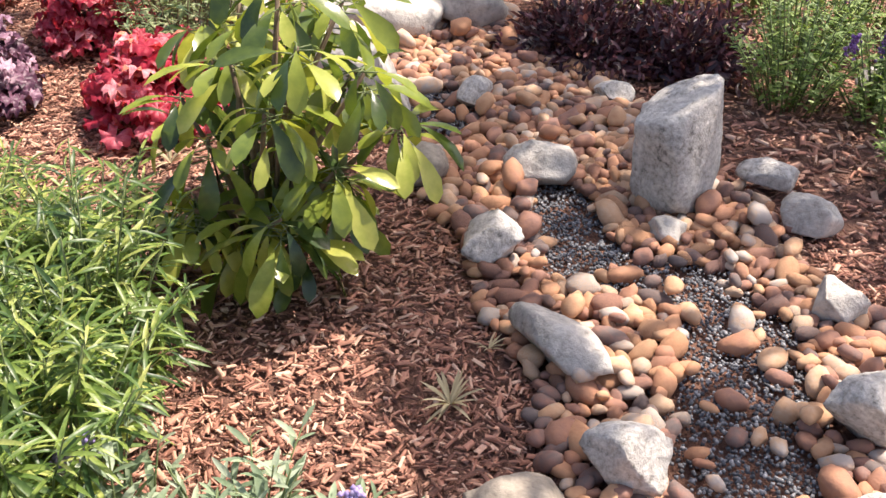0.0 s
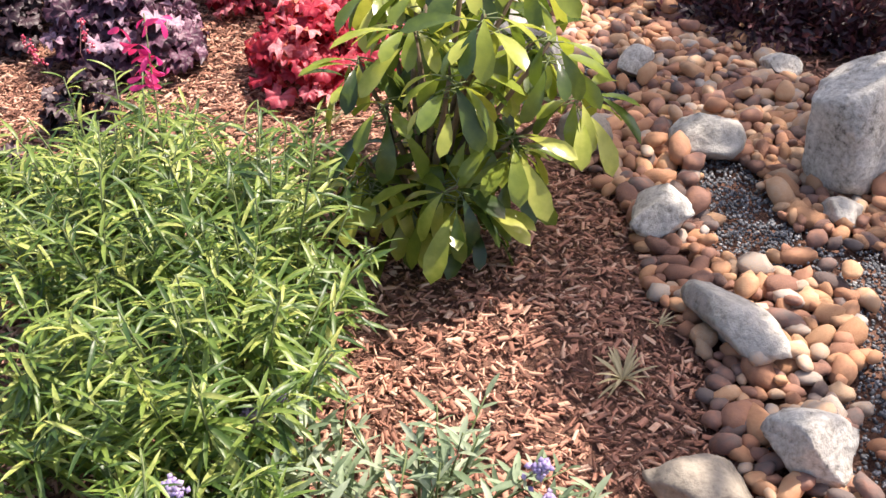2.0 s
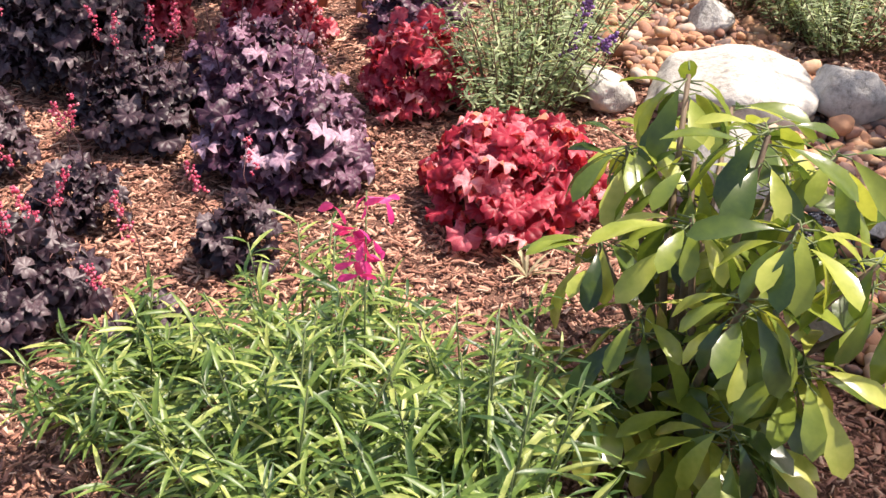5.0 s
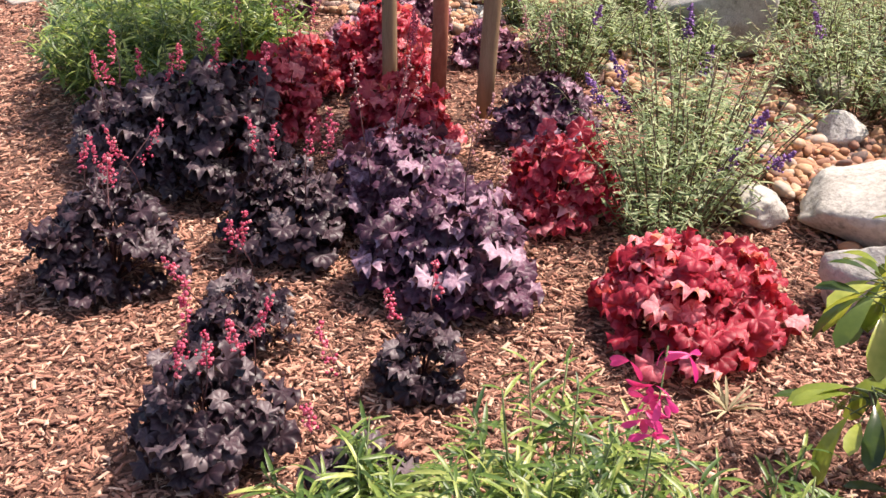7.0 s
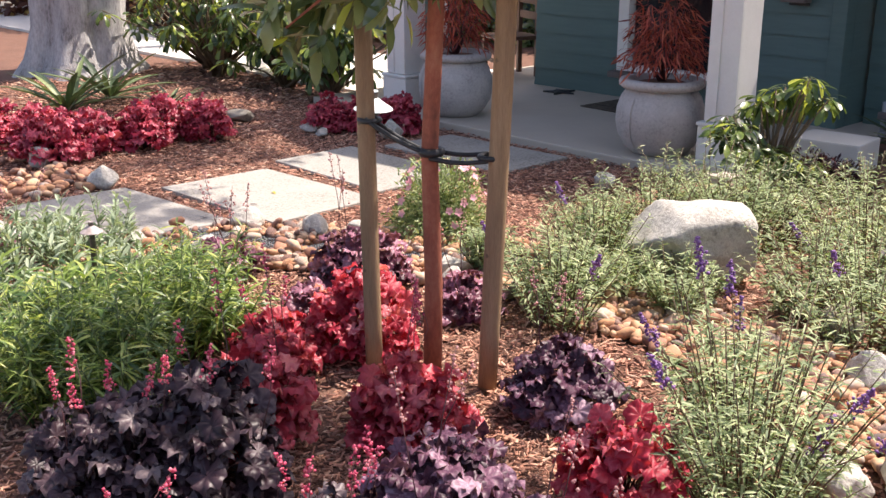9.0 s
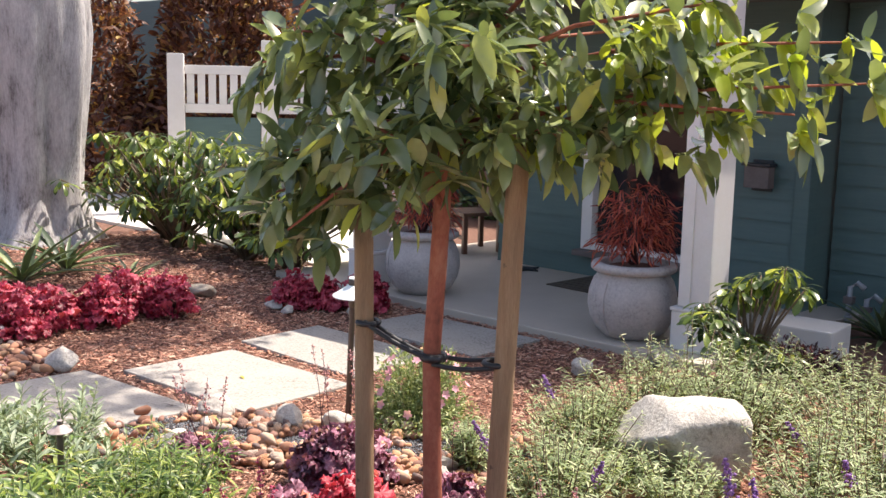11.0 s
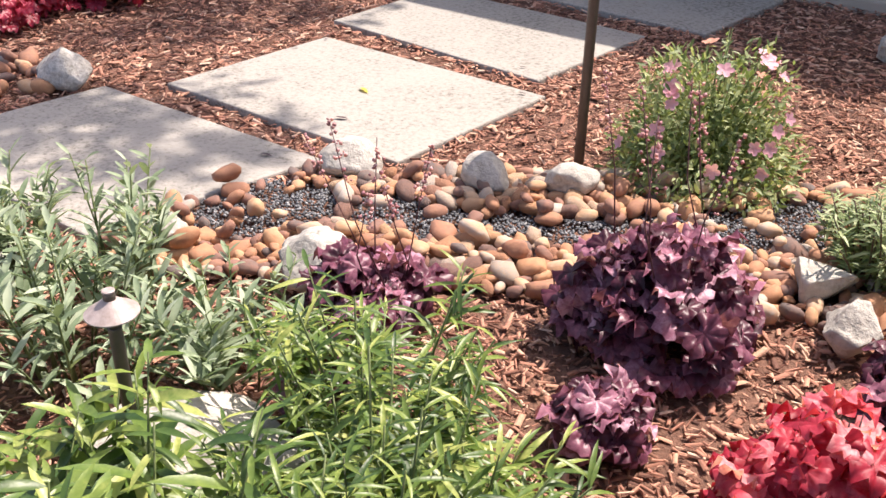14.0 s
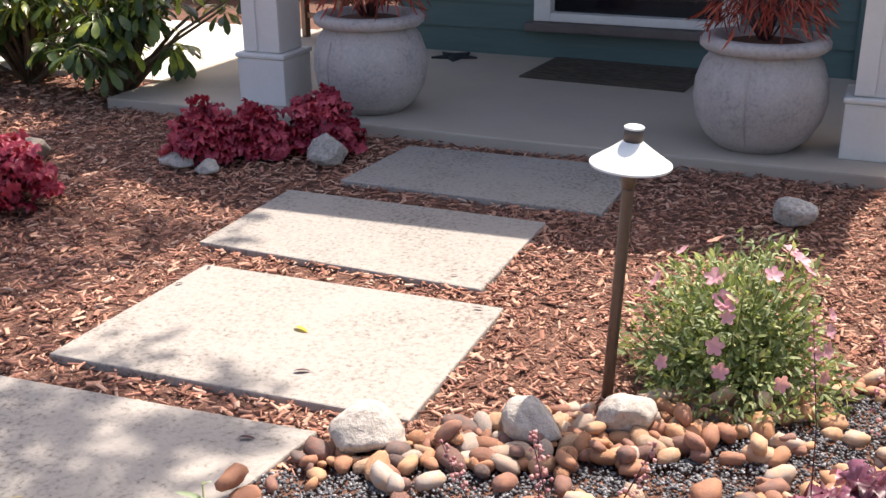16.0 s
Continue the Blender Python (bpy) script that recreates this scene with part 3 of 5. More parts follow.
def ground_sheet():
    bm = bmesh.new()
    bmesh.ops.create_grid(bm, x_segments=4, y_segments=4, size=400)
    bmesh.ops.translate(bm, verts=bm.verts, vec=(0, 0, -0.025))
    g = part("ground", bm, M["mulch_soil"], None)
    return tagged(g, "garden soil under red-brown bark mulch", "ground", kind="structure")


ground = ground_sheet()


def slab(corners, top=0.004, label="square-edged pale concrete stepping slab set in mulch"):
    bm = bmesh.new()
    lo = [bm.verts.new((x, y, -0.06)) for x, y in corners]
    hi = [bm.verts.new((x, y, top)) for x, y in corners]
    bm.faces.new(hi)
    bm.faces.new(list(reversed(lo)))
    for k in range(4):
        bm.faces.new((lo[k], lo[(k + 1) % 4], hi[(k + 1) % 4], hi[k]))
    bmesh.ops.recalc_face_normals(bm, faces=bm.faces)
    bmesh.ops.bevel(bm, geom=list(bm.edges), offset=0.007, segments=2, affect='EDGES', profile=0.5)
    ob = part("stepping_slab", bm, M["concrete"], None)
    return tagged(ob, label, "paving slab", "stepping slabs of the path")


for c in SLABS:
    slab(c)

def garden_walk():
    """The curved walk along the bed."""
    edge = [(10, -3.8), (8.4, -3.8), (6.9, -4.05), (5.6, -4.18), (4.9, -4.15), (4.2, -4.05), (3.4, -3.85), (2.4, -3.65), (1.0, -3.5), (-1.0, -3.4), (-4.0, -3.4)]
    bm = bmesh.new()
    top = [bm.verts.new((x, y, 0.0)) for x, y in edge] + [bm.verts.new((-4.0, -5.2, 0.0)), bm.verts.new((10, -6.2, 0.0))]
    f = bm.faces.new(top)
    r = bmesh.ops.extrude_face_region(bm, geom=[f])
    for v in r["geom"]:
        if isinstance(v, bmesh.types.BMVert):
            v.co.z -= 0.1
    bmesh.ops.recalc_face_normals(bm, faces=bm.faces)
    return tagged(part("pavement", bm, M["drive"], None), "pale concrete garden walk along the planting bed", "pavement", kind="structure")


garden_walk()

PORCH_Z, BACK_Y, PIL_Y = 0.045, 4.1, 2.33
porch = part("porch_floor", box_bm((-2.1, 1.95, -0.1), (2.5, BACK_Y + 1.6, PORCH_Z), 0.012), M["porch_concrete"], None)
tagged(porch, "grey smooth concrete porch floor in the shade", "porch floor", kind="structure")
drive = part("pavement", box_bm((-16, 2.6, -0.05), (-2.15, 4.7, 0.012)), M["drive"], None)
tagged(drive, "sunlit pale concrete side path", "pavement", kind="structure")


def siding_wall(name, x0, x1, y, z0, z1, label, hole=None, board=0.18, thick=0.2):
    """Lapped boards on a solid wall that faces -y; hole is (x0, x1, z0, z1)."""
    wall = new(name)
    tagged(wall, label, "wall", kind="structure")
    spans = [(x0, x1, z0, z1)] if not hole else [(x0, hole[0], z0, z1), (hole[1], x1, z0, z1), (hole[0], hole[1], z0, hole[2]), (hole[0], hole[1], hole[3], z1)]
    bm = bmesh.new()
    for a, b, c, d in spans:
        if b - a > 0.01 and d - c > 0.01:
            box_bm((a, y, c), (b, y + thick, d), bm=bm)
    part("wall_core", bm, M["siding"], wall)
    z = z0
    while z < z1 - 0.02:
        zt = min(z + board, z1)
        segs = [(x0, x1)]
        if hole and z < hole[3] and zt > hole[2]:
            segs = [(x0, hole[0]), (hole[1], x1)]
        for a, b in segs:
            if b - a < 0.02:
                continue
            bm = bmesh.new()
            vs = [bm.verts.new(p) for p in ((a, y - 0.022, z), (b, y - 0.022, z), (b, y - 0.004, zt), (a, y - 0.004, zt), (a, y, z), (b, y, z))]
            bm.faces.new(vs[:4])
            bm.faces.new((vs[4], vs[5], vs[1], vs[0]))
            part("board", bm, M["siding"], wall)
        z += board
    return wall


WIN = (0.0, 1.22, 0.3, 1.7)
siding_wall("wall_north", -1.15, 2.03, BACK_Y, PORCH_Z, 3.0, "dark blue-green lapped wooden siding of the porch wall", WIN)
siding_wall("wall_wing", 2.19, 7.5, BACK_Y + 0.4, 0.0, 3.2, "dark blue-green lapped siding of the side wing in shade")
tagged(part("corner_board", box_bm((2.03, BACK_Y - 0.04, 0.0), (2.16, BACK_Y + 0.11, 3.2), 0.004), M["siding"], None), "dark green corner board of the house", "trim", kind="structure")
tagged(part("wall_side", box_bm((2.035, BACK_Y + 0.12, 0), (2.155, BACK_Y + 6, 3.2)), M["siding"], None), "dark green house wall", "wall", kind="structure")
tagged(part("wall_back", box_bm((-1.15, BACK_Y + 0.2, 0), (-1.0, BACK_Y + 6, 3.0)), M["siding"], None), "dark green house wall", "wall", kind="structure")


def window():
    w = thing("window_1", 0, 0, 0, "large dark window with white painted frame and sill", "window", kind="structure")
    a, b, c, d = WIN
    y = BACK_Y - 0.03
    part("pane", box_bm((a + 0.05, y + 0.07, c + 0.05), (b - 0.05, y + 0.08, d - 0.05)), M["dark_glass"], w)
    for lo, hi in (((a - 0.09, y - 0.015, c + 0.0), (a + 0.03, y + 0.09, d)), ((b - 0.03, y - 0.015, c + 0.0), (b + 0.09, y + 0.09, d)), ((a + 0.03, y - 0.012, c), (b - 0.03, y + 0.09, c + 0.06)), ((a + 0.03, y - 0.012, d - 0.06), (b - 0.03, y + 0.09, d))):
        part("window_frame", box_bm(lo, hi, 0.006), M["white_paint"], w)
    part("window_sill", box_bm((a - 0.13, y - 0.1, c - 0.06), (b + 0.13, y + 0.05, c - 0.004), 0.008), M["sill"], w)
    part("room_back", box_bm((a - 0.2, y + 0.6, c - 0.3), (b + 0.2, y + 0.65, d + 0.3)), M["sill"], w)
    return w


window()


def pillar(x, y, label):
    p = thing("porch_pillar", x, y, PORCH_Z, label, "pillar", "porch pillars")
    part("plinth", box_bm((-0.155, -0.155, 0), (0.155, 0.155, 0.27), 0.008), M["white_paint"], p)
    part("plinth_cap", box_bm((-0.165, -0.165, 0.272), (0.165, 0.165, 0.3), 0.01), M["white_paint"], p)
    part("shaft", box_bm((-0.12, -0.12, 0.302), (0.12, 0.12, 2.5), 0.005), M["white_paint"], p)
    for sx in (-0.075, 0.075):
        part("trim_strip", box_bm((sx - 0.045, -0.133, 0.31), (sx + 0.045, -0.121, 2.48), 0.003), M["white_paint"], p)
    return p


pillar(-1.1, PIL_Y - 0.05, "square white painted wooden porch pillar on a plinth")
pillar(2.24, PIL_Y, "square white painted wooden porch pillar on a plinth")


def porch_roof():
    bm = bmesh.new()
    pts = [(2.52, 2.5), (1.65, 2.22), (0.2, 2.14), (-0.3, 2.19), (-1.7, 2.72), (-1.7, BACK_Y + 6), (2.52, BACK_Y + 6)]
    lo = [bm.verts.new((x, y, 2.56)) for x, y in pts]
    hi = [bm.verts.new((x, y, 2.74)) for x, y in pts]
    bm.faces.new(list(reversed(lo)))
    bm.faces.new(hi)
    for k in range(len(pts)):
        j = (k + 1) % len(pts)
        bm.faces.new((lo[k], lo[j], hi[j], hi[k]))
    bmesh.ops.recalc_face_normals(bm, faces=bm.faces)
    ob = part("roof", bm, M["roof"], None)
    return tagged(ob, "flat dark porch roof over the pillars", "roof", kind="structure")


porch_roof()
tagged(part("roof_wing", box_bm((2.55, BACK_Y - 0.15, 3.2), (8, BACK_Y + 6, 3.35)), M["roof"], None), "dark roof of the side wing", "roof", kind="structure")


def fence():
    f = thing("fence", -6.05, 4.88, 0, "white painted wooden fence with slotted top and gate", "fence", kind="structure", rz=54)
    for x in (-1.25, 0.0, 1.8):
        part("post", box_bm((x - 0.11, -0.11, 0), (x + 0.11, 0.11, 2.35 if x == 0 else 2.15), 0.01), M["white_paint"], f)
    for a, b in ((-1.13, -0.12), (0.12, 1.68)):
        part("rail", box_bm((a, -0.035, 1.88), (b, 0.035, 2.0), 0.006), M["white_paint"], f)
        part("rail", box_bm((a, -0.035, 1.36), (b, 0.035, 1.48), 0.006), M["white_paint"], f)
        part("panel", box_bm((a, -0.02, 0.1), (b, 0.02, 1.3)), M["siding"], f)
        n = 7 if a < 0 else 11
        for k in range(n):
            c = a + (k + 0.5) * (b - a) / n
            part("slat", box_bm((c - 0.05, -0.02, 1.481), (c + 0.05, 0.02, 1.879), 0.004), M["white_paint"], f)
    return f


fence()
tagged(part("wall_neighbour", box_bm((-26, 8.2, 0), (-2.5, 8.5, 3.4)), M["siding"], None), "far green garden wall behind the fence", "wall", kind="structure")

# ---------------------------------------------------------------- tree with stakes
def pole(name, base, top, r, mat, label, category, group=""):
    t = thing(name, base[0], base[1], 0, label, category, group)
    b, e = Vector(base) - Vector((base[0], base[1], 0)), Vector(top) - Vector((base[0], base[1], 0))
    pts = [tuple(b.lerp(e, k / 6)) for k in range(7)]
    part("shaft", tube_bm(pts, [r] * 7, 14), mat, t, "", True)
    for z in (0.32, 0.71):
        bm = bmesh.new()
        q = bmesh.ops.create_icosphere(bm, subdivisions=2, radius=0.009)
        for v in q["verts"]:
            v.co = Vector((v.co.x, v.co.y * 0.3, v.co.z * 1.4)) + b.lerp(e, z) + Vector((0, -r * 0.93, 0))
        part("knot", bm, M["stem_brown"], t)
    return t


STAKE_L, STAKE_R, TRUNK = ((3.2, -1.7, -0.05), (3.17, -1.7, 1.42)), ((3.62, -1.49, -0.05), (3.68, -1.46, 1.78)), (3.44, -1.61)
pole("tree_stake", *STAKE_L, 0.034, M["stake"], "round pale wooden stake tied to the young tree", "stake", "tree stakes")
pole("tree_stake", *STAKE_R, 0.037, M["stake"], "round pale wooden stake tied to the young tree", "stake", "tree stakes")


def tie():
    t = thing("tree_tie", TRUNK[0], TRUNK[1], 0.93, "black rubber straps tying trunk to both stakes", "tree tie")
    for a, z in ((STAKE_L[0], 0.075), (STAKE_R[0], -0.03)):
        c = Vector((a[0] - TRUNK[0], a[1] - TRUNK[1], z))
        d = c.normalized()
        s = Vector((-d.y, d.x, 0))
        for q in (-1, 1):
            pts = [tuple(Vector((0, 0, -0.03)) * (1 - k / 5) + c * (k / 5) + s * q * 0.034 + Vector((0, 0, -0.012 * math.sin(math.pi * k / 5) + 0.008 * q))) for k in range(6)]
            part("strap", tube_bm(pts, [0.009] * 6, 6), M["strap"], t, "", True)
        bm = bmesh.new()
        ring = [Vector((c.x + 0.038 * math.cos(u), c.y + 0.038 * math.sin(u), c.z)) for u in [2 * math.pi * k / 14 for k in range(15)]]
        tube_bm([tuple(p) for p in ring], [0.011] * 15, 6, bm)
        part("loop", bm, M["strap"], t, "", True)
    ring = [(0.037 * math.cos(u), 0.037 * math.sin(u), -0.02) for u in [2 * math.pi * k / 14 for k in range(15)]]
    part("trunk_loop", tube_bm(ring, [0.016] * 15, 6), M["strap"], t, "", True)
    return t


tie()


def young_tree():
    rng = np.random.default_rng(31)
    t = thing("young_tree", TRUNK[0], TRUNK[1], 0, "young evergreen tree with red-brown trunk and glossy leaves", "tree")
    trunk = [(0.0, 0.0, -0.05), (0.0, 0.01, 0.4), (-0.01, 0.0, 0.9), (0.015, 0.01, 1.4), (0.03, 0.02, 1.85), (0.02, 0.04, 2.4)]
    part("trunk", tube_bm(trunk, [0.037, 0.034, 0.031, 0.03, 0.02, 0.008], 14), M["tree_bark"], t, "", True)
    tips = []
    limb_bm = bmesh.new()
    limb_ends = [(-0.62, -0.5, 1.45), (-0.4, -0.62, 1.85), (-0.75, 0.1, 1.75), (0.75, 0.5, 1.62), (1.15, 0.72, 1.72), (1.0, 0.55, 1.62), (1.05, 0.8, 1.85), (0.45, -0.35, 1.8), (0.3, 0.7, 1.9), (-0.35, 0.55, 1.7), (-0.3, -0.25, 1.4), (0.55, 0.2, 1.5), (0.1, -0.45, 1.6), (-0.5, -0.3, 1.3), (0.6, 0.05, 2.1), (-0.2, 0.1, 2.35), (-0.55, -0.1, 2.1), (0.25, 0.25, 2.45), (0.3, 0.3, 1.55), (-0.28, -0.42, 1.2), (-0.2, -0.1, 1.55), (0.2, -0.1, 1.5), (0.85, 0.3, 1.95), (0.1, 0.1, 1.95), (-0.7, -0.65, 1.75)]
    for e in limb_ends:
        e = np.array(e) + [0, 0, 0.16]
        if e[0] < 0 and e[2] > 1.5:
            e[:2] *= 0.62
        s = np.array([0.02, 0.015, rng.uniform(1.38, 1.75) if e[2] < 1.9 else 1.85])
        m = s * 0.5 + e * 0.5 + np.array([0, 0, 0.06])
        tube_bm([tuple(s), tuple(m), tuple(e)], [0.012, 0.008, 0.004], 6, limb_bm)
        for k in range(13):
            f = rng.uniform(0.35, 1.0) if k else 1.0
            c = (s * (1 - 2 * f) + m * 2 * f) if f < 0.5 else (m * (2 - 2 * f) + e * (2 * f - 1))
            tips.append((c + rng.normal(0, 0.09, 3) * (0.3 if k == 0 else 1), e - s))
    part("limb_mass", limb_bm, M["tree_bark"], t, "", True)
    P, A, U, S = [], [], [], []
    N = []
    for k, (c, d) in enumerate(tips):
        d = d / np.linalg.norm(d)
        n = int(rng.integers(7, 12))
        for j in range(n):
            ang = j * 2.4 + rng.uniform(0, 0.8)
            side = np.cross(d, [0, 0, 1])
            side /= np.linalg.norm(side) + 1e-6
            w = np.cross(side, d)
            ax = d * rng.uniform(-0.1, 0.8) + side * math.cos(ang) + w * math.sin(ang) + [0, 0, -0.55]
            P.append(c + rng.normal(0, 0.018, 3))
            A.append(ax)
            U.append((rng.normal(0, 0.4), rng.normal(0, 0.4), 1))
            S.append(0.142 * rng.uniform(0.55, 1.2))
            N.append(c[0] > 0.55 and c[2] > 1.5 and rng.uniform() < 0.35 or rng.uniform() < 0.03)
    P, A, U, S, N = np.array(P), np.array(A), np.array(U), np.array(S), np.array(N)
    leaves("foliage", [spread(LEAF_BAY, P[~N], A[~N], U[~N], S[~N])], M["tree_leaf"], t)
    leaves("young_foliage", [spread(LEAF_BAY, P[N], A[N], U[N], S[N] * 0.85)], M["tree_leaf_new"], t, "fresh yellow-green leaves")
    return t


young_tree()


def big_tree():
    rng = np.random.default_rng(12)
    t = thing("old_tree", -5.75, 1.35, 0, "old tree with thick pale grey fluted trunk", "tree")
    bm = bmesh.new()
    zs = [-0.1, 0.15, 0.5, 1.0, 1.6, 2.3, 3.2, 4.5]
    rr = [0.72, 0.56, 0.47, 0.46, 0.49, 0.52, 0.45, 0.34]
    steps = 72
    rings = []
    for z, r in zip(zs, rr):
        ring = []
        for k in range(steps):
            a = 2 * math.pi * k / steps
            q = r * (1 + 0.24 * abs(math.sin(2.5 * a + 0.35 * z)) ** 0.7 - 0.06 + 0.07 * math.sin(7 * a - 0.8 * z) + 0.03 * math.sin(15 * a + z))
            ring.append(bm.verts.new((q * math.cos(a) + 0.06 * z, q * math.sin(a), z)))
        rings.append(ring)
    for a, b in zip(rings, rings[1:]):
        for k in range(steps):
            bm.faces.new((a[k], a[(k + 1) % steps], b[(k + 1) % steps], b[k]))
    part("trunk", bm, M["pale_bark"], t, "", True)
    limb = bmesh.new()
    # the first limb is added out of view, to carry the shade clusters
    tube_bm([(0.2, 0, 4.2), (2.0, 0.3, 5.4), (4.2, 0.6, 5.9), (6.9, 0.8, 6.0)], [0.3, 0.17, 0.1, 0.03], 10, limb)
    tube_bm([(0.2, 0, 4.3), (-1.0, 1.0, 6.0), (-2.0, 1.5, 7.0)], [0.28, 0.17, 0.06], 10, limb)
    tube_bm([(0.2, 0, 4.3), (0.8, -1.3, 6.2), (1.6, -2.0, 7.4)], [0.26, 0.15, 0.06], 10, limb)
    part("limb_mass", limb, M["pale_bark"], t, "", True)
    sets = []
    # unseen far clusters, added to dapple the slabs and left mulch with shade
    for cx, cy, cz, r, n in ((6.7, 0.82, 6.0, 0.55, 270), (6.3, 0.6, 6.1, 0.45, 190), (7.05, 0.62, 6.0, 0.42, 150), (7.2, 0.95, 6.05, 0.25, 110), (5.6, 1.5, 6.1, 0.5, 170), (5.2, 1.0, 6.3, 0.5, 160), (7.1, 1.3, 6.1, 0.12, 14), (3.0, 0.4, 6.0, 0.8, 400), (-1.8, 1.3, 7.0, 1.5, 900), (1.2, -1.8, 7.3, 1.2, 600), (0, 0, 7.5, 1.6, 250), (5.9, 1.65, 6.0, 0.42, 170), (5.5, 2.05, 6.0, 0.45, 361), (6.1, 2.3, 6.1, 0.4, 140), (6.4, 0.35, 6.0, 0.42, 190), (5.2, 2.6, 6.1, 0.45, 323), (4.5, 2.0, 6.0, 0.5, 494), (4.8, 3.2, 6.1, 0.5, 456), (4.2, 2.9, 6.0, 0.5, 456), (4.0, 1.3, 6.0, 0.45, 380), (4.9, 1.5, 6.1, 0.4, 170), (3.6, 2.2, 6.0, 0.6, 570), (6.3, 0.75, 6.1, 0.35, 150)):
        d = rand_dirs(n, -1, 1, rng) * rng.uniform(0.15, 1, n)[:, None] * r
        sets.append(spread(LEAF_BAY, d + [cx, cy, cz], rng.normal(0, 1, (n, 3)), rng.normal(0, 1, (n, 3)) + [0, 0, 1], 0.13 * rng.uniform(0.6, 1.2, n)))
    leaves("crown", sets, M["tree_leaf"], t)
    return t


big_tree()


def shade_tree():
    """An unseen tree, added to throw shade on the creek bed."""
    rng = np.random.default_rng(77)
    t = thing("shade_tree", 8.9, 2.6, 0, "unseen leafy tree added to shade the dry creek", "tree")
    bm = bmesh.new()
    tube_bm([(0, 0, -0.1), (0.05, 0, 1.5), (0, 0.05, 2.8), (-0.5, -0.4, 3.6)], [0.16, 0.12, 0.1, 0.06], 12, bm)
    part("trunk", bm, M["stem_brown"], t, "", True)
    sets, lines = [], []
    # each cluster sits where its shadow lands on the creek or mulch edge
    for cx, cy, cz, r, n in ((-2.14, -2.46, 3.6, 0.24, 400), (-1.89, -2.66, 3.6, 0.21, 340), (-1.6, -2.83, 3.6, 0.19, 300), (-1.34, -3.0, 3.6, 0.19, 280), (-1.12, -3.1, 3.6, 0.18, 240), (-0.8, -2.76, 3.6, 0.16, 160), (-1.55, -2.2, 3.6, 0.26, 110), (-1.25, -1.95, 3.6, 0.28, 100), (-1.75, -1.75, 3.6, 0.36, 200), (-2.3, -1.95, 3.6, 0.36, 460), (-2.25, -1.5, 3.6, 0.45, 380), (-1.5, -1.4, 3.7, 0.5, 420), (-0.7, -1.4, 3.7, 0.4, 450), (-2.8, -1.1, 3.7, 0.35, 350), (-0.2, -0.3, 4.3, 0.9, 900)):
        d = rand_dirs(n, -1, 1, rng) * (rng.uniform(0, 1, n) ** 0.4)[:, None] * r
        sets.append(spread(LEAF_BAY, d + [cx, cy, cz], rng.normal(0, 1, (n, 3)), rng.normal(0, 1, (n, 3)) + [0, 0, 1], 0.12 * rng.uniform(0.6, 1.2, n)))
        lines.append([(0, 0.05, 2.7), (cx * 0.5, cy * 0.5, 3.4), (cx, cy, cz)])
    leaves("crown", sets, M["tree_leaf"], t)
    stems("limb_mass", lines, 0.05, M["stem_brown"], t, 7, 0.3)
    return t


shade_tree()

# ---------------------------------------------------------------- pots and porch things
def planter(x, y, label, rz, seed, full):
    p = thing("stone_pot", x, y, PORCH_Z, label, "plant pot", "porch pots", rz=rz)
    p.scale = (0.86, 0.86, 0.86)
    prof = [(0.2, 0), (0.225, 0.004), (0.3, 0.07), (0.355, 0.17), (0.378, 0.28), (0.37, 0.39), (0.335, 0.49), (0.305, 0.53), (0.3, 0.555)]
    part("bowl", lathe_bm(prof, 48), M["pot"], p, "", True)
    part("rim", lathe_bm([(0.29, 0.556), (0.335, 0.56), (0.36, 0.58), (0.362, 0.61), (0.345, 0.632), (0.3, 0.638), (0.27, 0.628), (0.262, 0.57)], 48), M["pot"], p, "", True)
    part("soil", lathe_bm([(0.05, 0.575), (0.262, 0.58), (0.2, 0.6), (0.02, 0.612)], 24), M["mulch_soil"], p)
    bm = bmesh.new()
    for s in (0.0,):
        pts = [(0.3, 0, 0.06), (0.36, 0, 0.17), (0.383, 0, 0.28), (0.375, 0, 0.39), (0.34, 0, 0.49)]
        tube_bm(pts, [0.006] * 5, 6, bm)
    part("seam", bm, M["pot"], p)
    rng = np.random.default_rng(seed)
    m = thing("laceleaf_maple", x, y, PORCH_Z + 0.52, "red laceleaf shrub growing in the stone pot", "shrub")
    n = full
    d = rand_dirs(n, -0.3, 1, rng)
    pos = d * rng.uniform(0.4, 1, n)[:, None] * [0.3, 0.3, 0.46] + [0, 0, 0.2]
    leaves("foliage", [spread(LEAF_LANCE, pos, unit(d * [1, 1, 0.2] + rng.normal(0, 0.5, (n, 3)) + [0, 0, -0.7]), rng.normal(0, 0.6, (n, 3)) + [0, 0, 1], 0.1 * rng.uniform(0.6, 1.2, n))], M["maple_leaf"], m)
    stems("branch_mass", [[(0, 0, -0.04), tuple(pos[k] * [0.5, 0.5, 0.6]), tuple(pos[k])] for k in range(0, 300, 12)], 0.006, M["stem_dark"], m, 5)
    return p


planter(1.68, 2.3, "large round weathered grey stone pot on the porch", 265, 3, 1100)
planter(-0.47, 2.29, "large round weathered grey stone pot on the porch", 250, 4, 900)


def door_mat():
    m = thing("door_mat", 0.6, 3.7, PORCH_Z, "dark brown ribbed coir door mat on the porch", "door mat", rz=-3)
    part("pad", box_bm((-0.54, -0.35, 0), (0.54, 0.35, 0.012), 0.004), M["mat"], m)
    for k in range(7):
        part("rib", box_bm((-0.51, -0.31 + k * 0.092, 0.0125), (0.51, -0.265 + k * 0.092, 0.02), 0.003), M["mat"], m)
    return m


door_mat()


